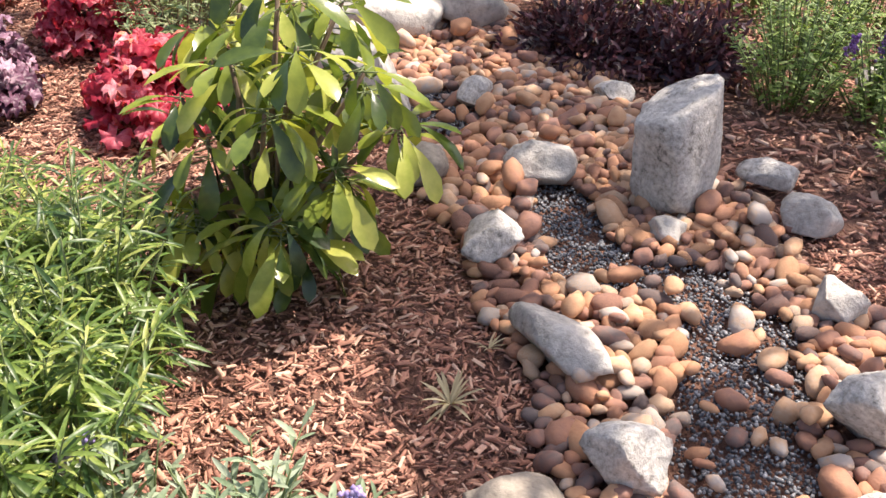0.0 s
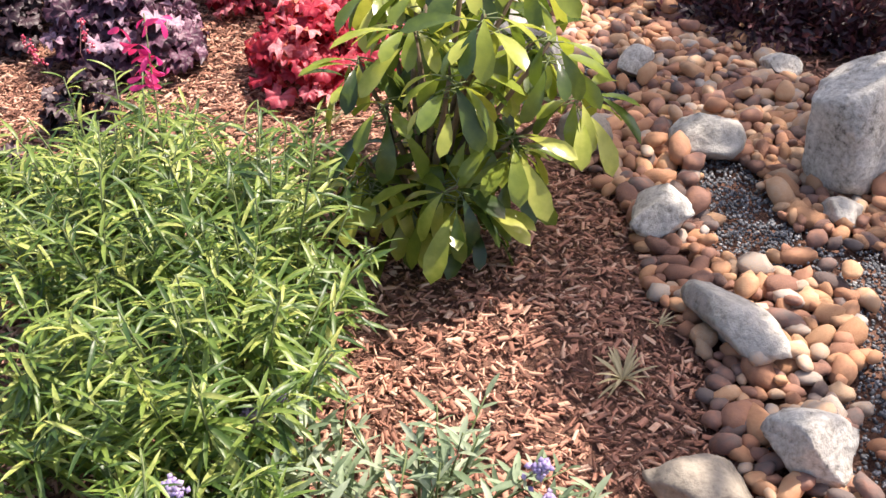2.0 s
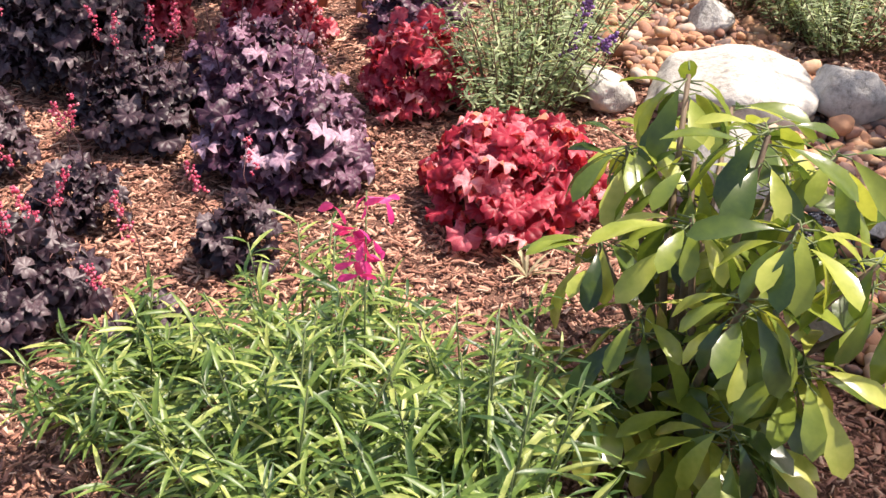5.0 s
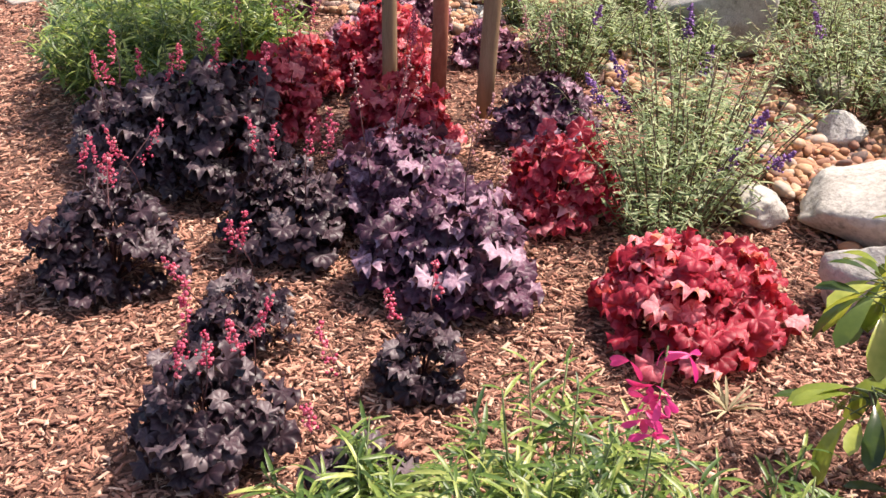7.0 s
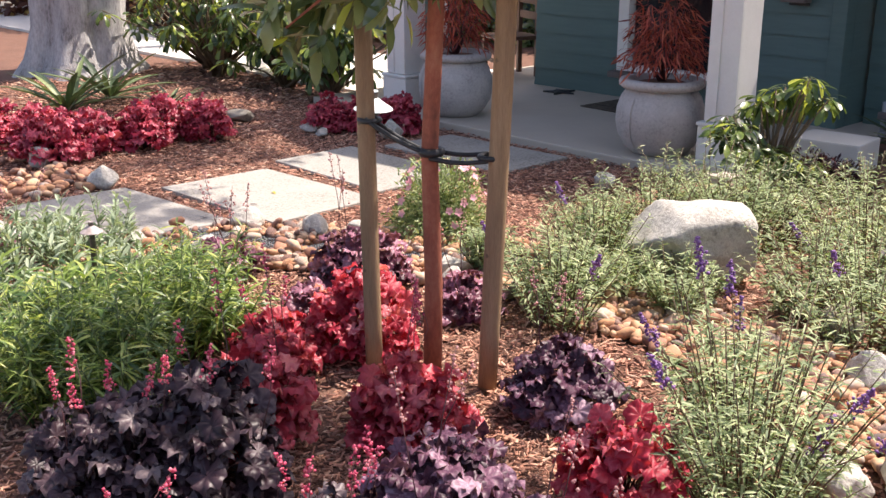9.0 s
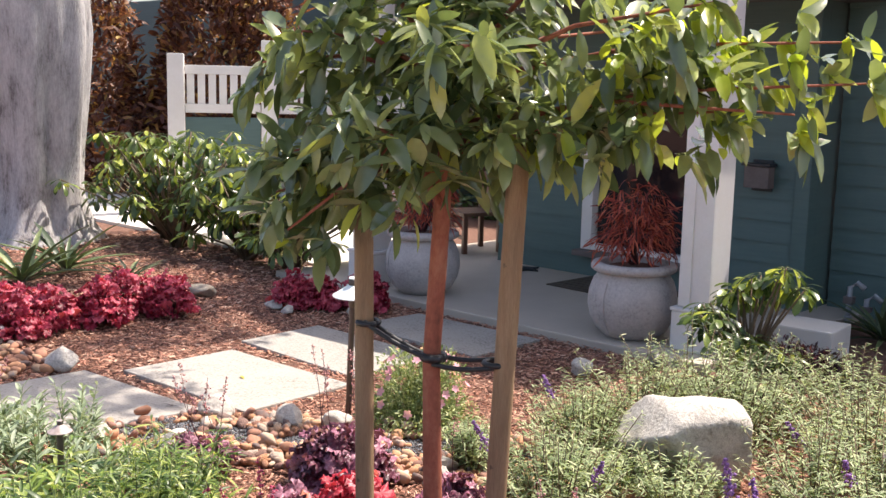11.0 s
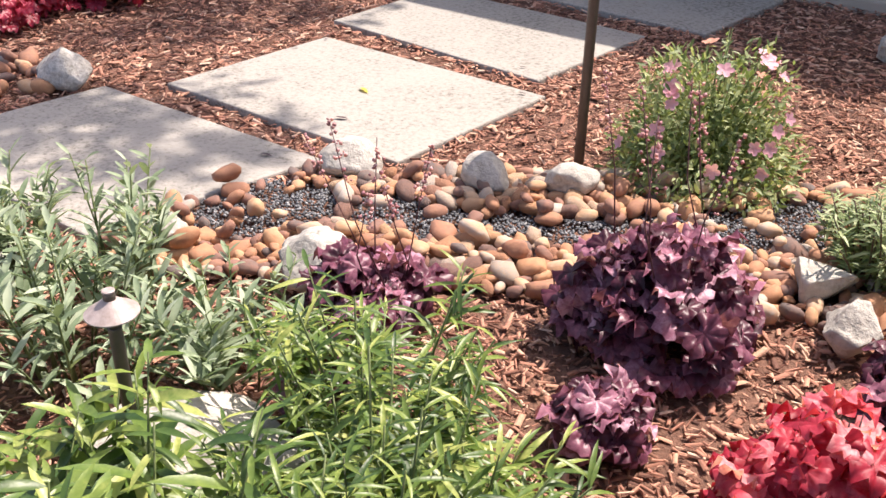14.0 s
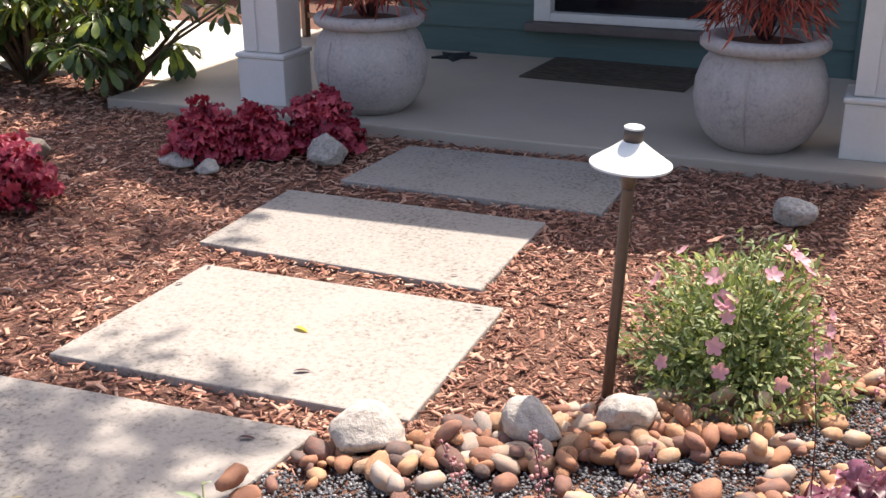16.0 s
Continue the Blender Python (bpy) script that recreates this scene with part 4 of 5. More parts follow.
def star():
    bm = bmesh.new()
    lo, hi = [], []
    for k in range(10):
        a, r = math.pi / 5 * k, 0.17 if k % 2 == 0 else 0.075
        lo.append(bm.verts.new((r * math.cos(a), r * math.sin(a), 0)))
        hi.append(bm.verts.new((r * math.cos(a), r * math.sin(a), 0.015)))
    top = bm.verts.new((0, 0, 0.03))
    for k in range(10):
        j = (k + 1) % 10
        bm.faces.new((lo[k], lo[j], hi[j], hi[k]))
        bm.faces.new((hi[k], hi[j], top))
    bm.faces.new(list(reversed(lo)))
    ob = part("star_ornament", bm, M["strap"], None)
    ob.matrix_world = pose(-0.6, 3.85, PORCH_Z + 0.001)
    return tagged(ob, "flat black metal star lying on the porch", "ornament")


star()


def chair():
    c = thing("porch_chair", -1.75, 4.35, PORCH_Z, "brown wooden porch chair against the wall", "chair", rz=-20)
    part("seat", box_bm((-0.24, -0.24, 0.4), (0.24, 0.24, 0.44), 0.008), M["wood_chair"], c)
    for sx in (-0.21, 0.21):
        part("leg", box_bm((sx - 0.025, -0.23, 0), (sx + 0.025, -0.18, 0.399), 0.004), M["wood_chair"], c)
        part("leg", box_bm((sx - 0.025, 0.19, 0), (sx + 0.025, 0.24, 0.95), 0.004), M["wood_chair"], c)
    for z in (0.6, 0.76, 0.9):
        part("back_slat", box_bm((-0.184, 0.2, z), (0.184, 0.225, z + 0.08), 0.004), M["wood_chair"], c)
    part("stretcher", box_bm((-0.184, -0.215, 0.15), (0.184, -0.19, 0.19), 0.003), M["wood_chair"], c)
    return c


chair()


def path_lamp(x, y, h, hat_mat, label, tilt=0.0, r=0.122):
    p = thing("path_lamp", x, y, 0, label, "lamp", "garden path lamps")
    p.matrix_world = pose(x, y, 0, 0, tilt, 0)
    q = r / 0.122
    part("pole", lathe_bm([(0.017 * q ** 0.3, -0.08), (0.017 * q ** 0.3, h - 0.12 * q), (0.018 * q ** 0.3, h - 0.115 * q)], 16), M["lamp_pole"], p, "", True)
    part("socket", lathe_bm([(0.018 * q ** 0.5, h - 0.114 * q), (0.03 * q, h - 0.06 * q), (0.03 * q, h - 0.045 * q)], 18), M["lamp_pole"], p, "", True)
    part("hat", lathe_bm([(r - 0.012 * q, h - 0.044 * q), (r, h - 0.042 * q), (r, h - 0.036 * q), (r * 0.55, h + 0.002 * q), (0.25 * r, h + 0.03 * q), (0.15 * r, h + 0.032 * q)], 32), hat_mat, p)
    part("finial", lathe_bm([(0.23 * r, h + 0.0305 * q), (0.23 * r, h + 0.062 * q), (0.2 * r, h + 0.066 * q)], 20), M["lamp_pole"], p, "", True)
    part("finial_cap", lathe_bm([(0.21 * r, h + 0.0665 * q), (0.245 * r, h + 0.068 * q), (0.245 * r, h + 0.074 * q), (0.2 * r, h + 0.077 * q)], 20), hat_mat, p)
    return p


path_lamp(1.645, -0.42, 0.73, M["lamp_hat"], "bronze path lamp with a pale enamelled cone hat", 2.5, 0.11)
path_lamp(1.92, -2.235, 0.42, M["lamp_hat_old"], "short path lamp with a weathered pinkish metal hat", 0, 0.05)
path_lamp(4.35, 0.354, 0.32, M["lamp_hat_old"], "short path lamp with a weathered metal hat among shrubs", 0, 0.07)


def spot(x, y):
    s = thing("spot_light", x, y, 0, "small black garden spotlight staked in mulch", "lamp")
    part("stake", lathe_bm([(0.012, -0.05), (0.012, 0.07), (0.016, 0.075)], 10), M["strap"], s)
    bm = lathe_bm([(0.025, 0), (0.034, 0.02), (0.036, 0.1), (0.03, 0.105)], 16)
    bmesh.ops.rotate(bm, verts=bm.verts, matrix=Euler((radians(-50), 0, 0)).to_matrix(), cent=(0, 0, 0))
    bmesh.ops.translate(bm, verts=bm.verts, vec=(0, 0, 0.08))
    part("head", bm, M["strap"], s, "", True)
    return s


spot(2.369, 1.495)


def wall_lantern(x, z):
    w = thing("wall_lantern", x, BACK_Y - 0.024, z, "dark metal lantern box on the green siding", "lamp")
    part("back_plate", box_bm((-0.09, -0.02, -0.13), (0.09, 0.0, 0.13), 0.004), M["strap"], w)
    part("housing", box_bm((-0.11, -0.13, -0.1), (0.11, -0.021, 0.08), 0.006), M["sill"], w)
    part("hood", box_bm((-0.13, -0.15, 0.081), (0.13, -0.021, 0.105), 0.006), M["strap"], w)
    return w


wall_lantern(1.74, 1.14)


def step_block():
    b = part("concrete_block", box_bm((-0.25, -0.2, 0), (0.25, 0.2, 0.22), 0.012), M["drive"], None)
    b.matrix_world = pose(2.72, 2.95, 0, 0, 0, 5)
    return tagged(b, "pale sunlit concrete block at the porch corner", "block")


step_block()


def standpipe(x, y, h, label):
    s = thing("water_pipe", x, y, 0, label, "pipe", "pipes by the house wall")
    part("riser", tube_bm([(0, 0, -0.05), (0, 0, h), (0.06, 0, h + 0.04), (0.12, 0, h)], [0.022] * 4, 10), M["pipe"], s, "", True)
    part("valve", box_bm((-0.04, -0.035, h * 0.55), (0.04, 0.035, h * 0.75), 0.01), M["sill"], s)
    part("collar", lathe_bm([(0.03, 0.02), (0.032, 0.03), (0.032, 0.06), (0.03, 0.065)], 14), M["pipe"], s)
    return s


standpipe(2.52, 4.14, 0.3, "grey upright water pipe with a dark valve")
standpipe(2.67, 4.12, 0.22, "short grey water pipe by the house wall")
standpipe(2.94, 4.24, 0.45, "white bent water pipe by the house wall")


def sword_plant(x, y, n, length, mat, label, name="sword_plant", seed=0, low=0.3):
    rng = np.random.default_rng(seed)
    p = thing(name, x, y, 0, label, "plant")
    a = np.arange(n) * 2.4
    el = rng.uniform(low, 1.6, n)
    ax = np.stack([np.cos(a), np.sin(a), el], 1)
    leaves("foliage", [spread(LEAF_SWORD, np.zeros((n, 3)) + rng.normal(0, 0.02, (n, 3)) * [1, 1, 0], ax, np.stack([-np.cos(a), -np.sin(a), 1.2 + 0 * a], 1), length * rng.uniform(0.6, 1.1, n))], mat, p)
    return p


sword_plant(-3.2, -0.02, 26, 0.75, M["sword_leaf"], "spiky sword-leaved plant with dark green blades", seed=1)
sword_plant(-3.5, 0.55, 24, 0.7, M["sword_leaf"], "spiky sword-leaved plant with dark green blades", seed=2)
sword_plant(-2.7, 0.75, 20, 0.4, M["sword_leaf"], "low dark green broad-bladed plant", seed=3)
sword_plant(2.95, 3.76, 34, 0.5, M["sword_leaf"], "green agave rosette by the house wall", "agave", seed=4, low=0.1)

# ---------------------------------------------------------------- rocks
G, GP, GW = M["granite"], M["granite_pale"], M["granite_warm"]
boulder(6.954, -1.322, 0.3, 0.27, 0.37, G, "tall grey speckled granite boulder in the creek", 1, 35, -18, 0.1, 5, "boulder", 0.8)
boulder(6.592, -1.521, 0.203, 0.166, 0.129, GP, "white granite rock with dark bands among pebbles", 2, 40)
boulder(6.314, -1.768, 0.178, 0.159, 0.122, GW, "rounded grey-brown rock at the mulch edge", 3, 10)
boulder(6.771, -1.944, 0.211, 0.165, 0.119, G, "angular grey granite rock at the creek edge", 4, 60)
boulder(7.192, -2.192, 0.278, 0.139, 0.139, GP, "long slanting pale granite rock at the creek edge", 5, -10)
boulder(7.542, -2.411, 0.183, 0.165, 0.128, G, "angular light grey granite rock in the creek", 6, 30)
boulder(7.462, -2.635, 0.231, 0.166, 0.111, GW, "flat mossy brown-grey rock in mulch", 7, 20)
boulder(7.831, -1.935, 0.211, 0.193, 0.176, G, "rounded grey granite rock in the creek", 8, 80)
boulder(7.126, -1.064, 0.214, 0.142, 0.089, G, "low smooth light grey rock at the creek edge", 9, 30)
boulder(7.323, -1.202, 0.177, 0.15, 0.124, GP, "pinkish white rounded granite rock", 10, 60)
boulder(7.064, -1.541, 0.128, 0.101, 0.064, GP, "small pale rock among pebbles", 11)
boulder(7.577, -1.583, 0.15, 0.132, 0.106, GP, "cream speckled rock at the creek edge", 12, 20)
boulder(6.07, -1.239, 0.15, 0.094, 0.094, G, "curved pale grey rock on dark gravel", 13, 100)
boulder(6.402, -0.876, 0.139, 0.111, 0.083, G, "small grey rock among pebbles", 14)
boulder(7.064, -0.173, 0.175, 0.131, 0.105, G, "grey rock in mulch under shrubs", 15)
boulder(8.042, -2.212, 0.332, 0.227, 0.122, G, "broad flat light grey rock in the creek", 16, 40)
boulder(5.503, -0.638, 0.314, 0.228, 0.228, GP, "white and grey granite rock at the creek bend", 17, 50)
boulder(5.232, -0.992, 0.666, 0.466, 0.289, GP, "large flat-topped white boulder beside the creek", 18, 55, 0, 0.15, 7, "boulder")
boulder(5.59, -1.467, 0.379, 0.29, 0.267, GP, "pale sunlit boulder behind the shrub", 19, 20, 0, 0.15, 6, "boulder")
boulder(5.893, -1.545, 0.286, 0.229, 0.286, GP, "upright pale boulder behind the shrub", 33, 20, 0, 0.12, 6, "boulder")
boulder(4.918, -1.267, 0.269, 0.202, 0.134, GP, "small pale rock beside the creek", 20)
boulder(4.632, -0.401, 0.21, 0.166, 0.122, G, "light grey rock among pebbles", 21)
boulder(4.303, -0.042, 0.197, 0.164, 0.164, GW, "grey rock at the far creek edge", 22)
boulder(3.4, 0.2, 0.72, 0.6, 0.4, GP, "large pale cream boulder among grey-green shrubs", 23, 75, 0, 0.15, 8, "boulder")
boulder(-0.355, -1.09, 0.296, 0.18, 0.148, G, "light grey rock beside the stepping slabs", 24, 20)
boulder(-1.243, -1.14, 0.229, 0.177, 0.135, G, "dark grey rock on pebbles", 25)
boulder(-1.755, 0.909, 0.347, 0.193, 0.096, GW, "low tan rock in mulch", 26)
boulder(1.131, -0.928, 0.224, 0.186, 0.118, GP, "white and grey rock at the slab corner", 27, 10, flat=0.65)
boulder(1.509, -0.717, 0.186, 0.139, 0.101, GP, "cream rock beside the path lamp", 28, flat=0.6)
boulder(1.739, -0.591, 0.158, 0.139, 0.101, GP, "cream rock beside the path lamp", 29, 70, flat=0.6)
boulder(-0.242, 1.343, 0.231, 0.144, 0.144, G, "white and green-grey rock by the porch", 30, 10)
boulder(-0.904, 1.032, 0.193, 0.126, 0.077, G, "flat grey-green rock under red heuchera", 31)
boulder(-0.718, 1.009, 0.145, 0.097, 0.068, GP, "small white rock under red heuchera", 32)
boulder(1.981, 1.308, 0.188, 0.129, 0.109, G, "grey speckled rock in shaded mulch", 34)
boulder(1.556, -1.473, 0.239, 0.196, 0.141, GP, "white rock at the creek edge", 35)
boulder(1.091, -1.625, 0.152, 0.131, 0.109, GP, "white rock behind sage", 36)
boulder(2.576, -0.66, 0.184, 0.151, 0.108, GP, "white rock at the creek edge", 37)
boulder(4.841, -1.302, 0.179, 0.146, 0.134, GP, "white rock beside the creek", 38)
boulder(1.974, -2.123, 0.474, 0.338, 0.113, GP, "broad white boulder under green stalks", 39, 30, 0, 0.15, 6, "boulder")
boulder(2.738, -0.823, 0.169, 0.148, 0.127, GP, "white rock beside the creek", 40)

# ---------------------------------------------------------------- planting
HEU = "heucheras in the bed"
BK, PU, PD, CO, CR, MA = M["black_leaf"], M["purple_leaf"], M["plumdark_leaf"], M["coral_leaf"], M["crimson_leaf"], M["maroon_leaf"]
for k, (x, y, r, h, m, lab, n, lf, sp) in enumerate((
        (4.146, -3.307, 0.269, 0.303, BK, "black-purple heuchera with coral flower spikes", 120, 0.095, 6),
        (4.24, -2.762, 0.249, 0.283, BK, "black-purple heuchera with coral flower spikes", 110, 0.095, 5),
        (3.563, -2.735, 0.381, 0.449, BK, "large black-purple heuchera in the bed", 220, 0.11, 4),
        (3.363, -2.939, 0.269, 0.336, BK, "black-purple heuchera with coral flower spikes", 110, 0.1, 5),
        (5.095, -3.409, 0.215, 0.283, BK, "black-purple heuchera with coral flower spikes", 100, 0.09, 5),
        (4.682, -3.129, 0.158, 0.192, BK, "small black-purple heuchera in mulch", 60, 0.08, 3),
        (5.135, -2.823, 0.147, 0.158, BK, "small dark heuchera in mulch", 45, 0.08, 2),
        (5.436, -3.178, 0.147, 0.147, BK, "small dark heuchera in mulch", 45, 0.08, 2),
        (4.752, -2.457, 0.315, 0.337, PU, "silvery purple heuchera clump", 190, 0.105, 3),
        (4.279, -2.34, 0.281, 0.36, PU, "silvery purple heuchera clump", 150, 0.1, 3),
        (4.528, -1.827, 0.247, 0.292, CO, "coral-red heuchera clump in sun", 120, 0.1, 0),
        (5.328, -2.016, 0.316, 0.271, CO, "coral-red heuchera clump in sun", 190, 0.11, 0),
        (3.422, -2.423, 0.225, 0.405, CR, "dark red heuchera clump", 110, 0.1, 2),
        (3.711, -1.958, 0.247, 0.291, CR, "dark red heuchera by the tree stakes", 120, 0.1, 3),
        (3.015, -1.592, 0.274, 0.372, CO, "bright coral heuchera under the tree stake", 150, 0.1, 0),
        (2.916, -1.969, 0.209, 0.22, CR, "dark red heuchera clump", 110, 0.1, 2),
        (2.386, -1.102, 0.271, 0.292, PD, "ruffled plum heuchera clump with thin flower stalks", 170, 0.11, 6),
        (2.506, -1.516, 0.111, 0.122, PD, "ruffled plum heuchera clump", 50, 0.1, 0),
        (1.808, -1.504, 0.196, 0.185, PD, "ruffled plum heuchera clump with thin flower stalks", 80, 0.1, 6),
        (3.002, -1.011, 0.181, 0.191, PD, "ruffled plum heuchera by the creek", 80, 0.1, 2),
        (3.945, -1.414, 0.245, 0.267, PU, "silvery purple heuchera behind the stakes", 120, 0.1, 4),
        (2.055, -1.848, 0.145, 0.145, PD, "small plum heuchera in mulch", 40, 0.09, 0),
        (0.876, -2.218, 0.162, 0.173, PD, "small plum heuchera by the slabs", 50, 0.09, 3))):
    heuchera(x, y, r, h, m, lab, n, lf, sp, M["pink_spike"] if m is BK or m is CR else M["pale_spike"], 0.2 if m is BK else 0.36 if m is PD else 0.28, HEU, k)
for k, (x, y, r, h) in enumerate(((-1.328, -0.997, 0.311, 0.342), (-1.471, -0.646, 0.308, 0.359), (-1.241, 0.267, 0.239, 0.338), (-1.309, -0.277, 0.265, 0.326), (-1.515, 0.031, 0.302, 0.382), (-1.812, -0.873, 0.308, 0.35), (-2.013, -1.342, 0.312, 0.343), (-0.87, 1.208, 0.231, 0.288), (-0.653, 1.336, 0.192, 0.259), (-0.377, 1.548, 0.229, 0.324), (-2.328, -1.007, 0.289, 0.309))):
    heuchera(x, y, r, h, MA, "deep red heuchera mound across the path", 120, 0.1, 0, None, 0.2, "red heucheras across the path", 50 + k)

LG = "willowy green perennials"
for k, (x, y, r, h, st) in enumerate(((6.482, -3.008, 0.273, 0.547, 46), (6.144, -3.23, 0.269, 0.498, 44), (5.866, -3.016, 0.237, 0.475, 40), (6.739, -3.28, 0.252, 0.456, 40), (6.493, -3.489, 0.256, 0.354, 34), (7.002, -3.556, 0.211, 0.287, 26), (5.624, -3.3, 0.222, 0.302, 30), (6.189, -2.782, 0.195, 0.391, 30),
                                       (2.52, -1.97, 0.2, 0.34, 26), (2.654, -2.53, 0.291, 0.504, 40), (2.526, -2.187, 0.264, 0.462, 40), (2.697, -2.769, 0.292, 0.517, 44), (2.22, -1.894, 0.224, 0.449, 32), (2.522, -2.621, 0.243, 0.443, 30), (2.921, -2.633, 0.225, 0.45, 24))):
    stalky_bush("willowy_perennial", x, y, r, h, LEAF_WILLOW, M["lance"], M["stem_green"], "bushy green perennial with narrow willowy leaves", "plant", st, 31, 0.098, 0.6, LG, k, 0.12, 0.35, rise=1.3)

for k, (x, y, r, h) in enumerate(((2.221, -2.412, 0.22, 0.462), (2.111, -2.589, 0.22, 0.441), (2.393, -2.494, 0.221, 0.507), (2.304, -2.736, 0.221, 0.442), (1.977, -2.37, 0.132, 0.329))):
    stalky_bush("broadleaf_perennial", x, y, r, h, LEAF_BROAD, M["lance"], M["stem_green"], "upright green stalks with long pointed leaves", "plant", 11, 20, 0.13, 0.6, "upright green stalks", k + 90, 0.12, 0.3, rise=1.1)


def magenta_spike(x, y, h):
    rng = np.random.default_rng(9)
    p = thing("penstemon_flower", x, y, 0, "magenta penstemon flower stem among green leaves", "flower")
    s = stems("stalk", [[(0, 0, 0), (0.01, 0, h * 0.5), (0.0, 0.02, h)]], 0.003, M["stem_green"], p)
    n = 12
    pos = np.stack([rng.normal(0, 0.018, n), rng.normal(0, 0.018, n), h - rng.uniform(0, 0.17, n)], 1)
    leaves("flower_head", [spread(LEAF_OVAL, pos, rng.normal(0, 1, (n, 3)) * [1, 1, 0.3] + [0, 0, -0.5], rng.normal(0, 1, (n, 3)) + [0, 0, 0.5], rng.uniform(0.03, 0.046, n)) for _ in range(3)], M["magenta"], s)
    return p


magenta_spike(6.08, -3.0, 0.69)
for k, (x, y, h) in enumerate(((7.121, -3.581, 0.286), (7.207, -3.472, 0.266), (7.285, -3.494, 0.256), (7.055, -3.511, 0.287))):
    stalky_bush("lilac_scabious", x, y, 0.1, h, LEAF_SMALL, M["sage_leaf"], M["stem_green"], "slender stems with round lilac flower heads", "flower", 7, 5, 0.04, 0.6, "lilac flowers", k + 200, 0.1, 0.2, 3, M["lilac"], 0.028)
TIPS = [(0.2, -0.1, 0.52), (0.05, 0.08, 0.72), (0.1, 0.22, 0.66), (-0.1, 0.02, 0.2), (0.1, 0.17, 0.2), (0.16, 0.2, 0.52), (-0.12, 0.1, 0.6), (-0.4, 0.28, 0.5), (-0.35, 0.48, 0.52), (-0.25, 0.2, 0.7), (0.0, -0.12, 0.4), (0.24, 0.05, 0.34), (-0.2, -0.05, 0.42), (0.08, 0.1, 0.46), (-0.06, 0.28, 0.36), (0.3, 0.1, 0.58), (-0.05, -0.02, 0.12), (0.28, 0.22, 0.42), (-0.3, 0.1, 0.55), (-0.15, 0.35, 0.58), (0.2, 0.0, 0.64), (0.15, -0.08, 0.24), (-0.28, 0.3, 0.3), (0.05, 0.0, 0.3), (-0.08, 0.12, 0.3), (0.18, 0.1, 0.28), (0.02, -0.05, 0.58), (0.12, 0.05, 0.36), (-0.15, 0.15, 0.48), (0.0, 0.2, 0.56)]
rosette_shrub("umbrella_shrub", 6.37, -2.41, [(a * 1.05, b * 1.05, c * 1.06) for a, b, c in TIPS + [(0.06, -0.1, 0.15), (0.18, -0.02, 0.16), (-0.12, -0.1, 0.2), (0.22, -0.1, 0.27), (0.0, -0.18, 0.24)]], "umbrella-leaved evergreen shrub with drooping glossy leaves", 0.135, 14, yellow=(16,))
PORCH_TIPS = [(0.33 * math.cos(2.4 * k) * math.sqrt((k % 9 + 1) / 9), 0.33 * math.sin(2.4 * k) * math.sqrt((k % 9 + 1) / 9), 0.26 + 0.52 * ((k * 0.618) % 1.0) * (1.15 - 0.4 * (k % 9) / 9)) for k in range(36)]
rosette_shrub("umbrella_shrub", 2.83, 1.85, PORCH_TIPS, "umbrella-leaved evergreen shrub by the porch", 0.12, 11, M["dark_shrub"], seed=5)
for k, (x, y, s) in enumerate(((-4.2, 2.2, 1.25), (-3.4, 2.7, 1.1), (-3.0, 2.3, 0.9), (-4.9, 2.5, 1.2), (-2.2, 2.2, 0.8))):
    rng = np.random.default_rng(k + 60)
    tips = [(rng.normal(0, 0.33) * s, rng.normal(0, 0.33) * s, s * rng.uniform(0.3, 1.0)) for _ in range(56)]
    rosette_shrub("garden_shrub", x, y, tips, "tall evergreen shrub with whorled leaves by the side path", 0.15, 13, M["dark_shrub"], seed=20 + k, base_r=0.016)
leafy_mound("copper_hedge", -8.3, 5.6, 0, 2.3, 0.8, 3.6, 12000, 0.19, LEAF_BAY, M["hedge_leaf"], "tall copper-leaved hedge behind the tree", "hedge", 1, 0.75)
leafy_mound("copper_hedge", -11.5, 4.8, 0, 2.8, 1.0, 3.6, 9000, 0.2, LEAF_BAY, M["hedge_leaf"], "tall copper-leaved hedge behind the tree", "hedge", 2, 0.75)
leafy_mound("copper_hedge", -15.5, 4.0, 0, 2.8, 1.0, 3.8, 7000, 0.22, LEAF_BAY, M["hedge_leaf"], "tall copper-leaved hedge behind the tree", "hedge", 4, 0.75)
leafy_mound("garden_hedge", -5.5, 7.4, 0, 3.2, 0.6, 3.6, 8000, 0.19, LEAF_BAY, M["tree_leaf"], "green hedge behind the white fence", "hedge", 3, 0.75)

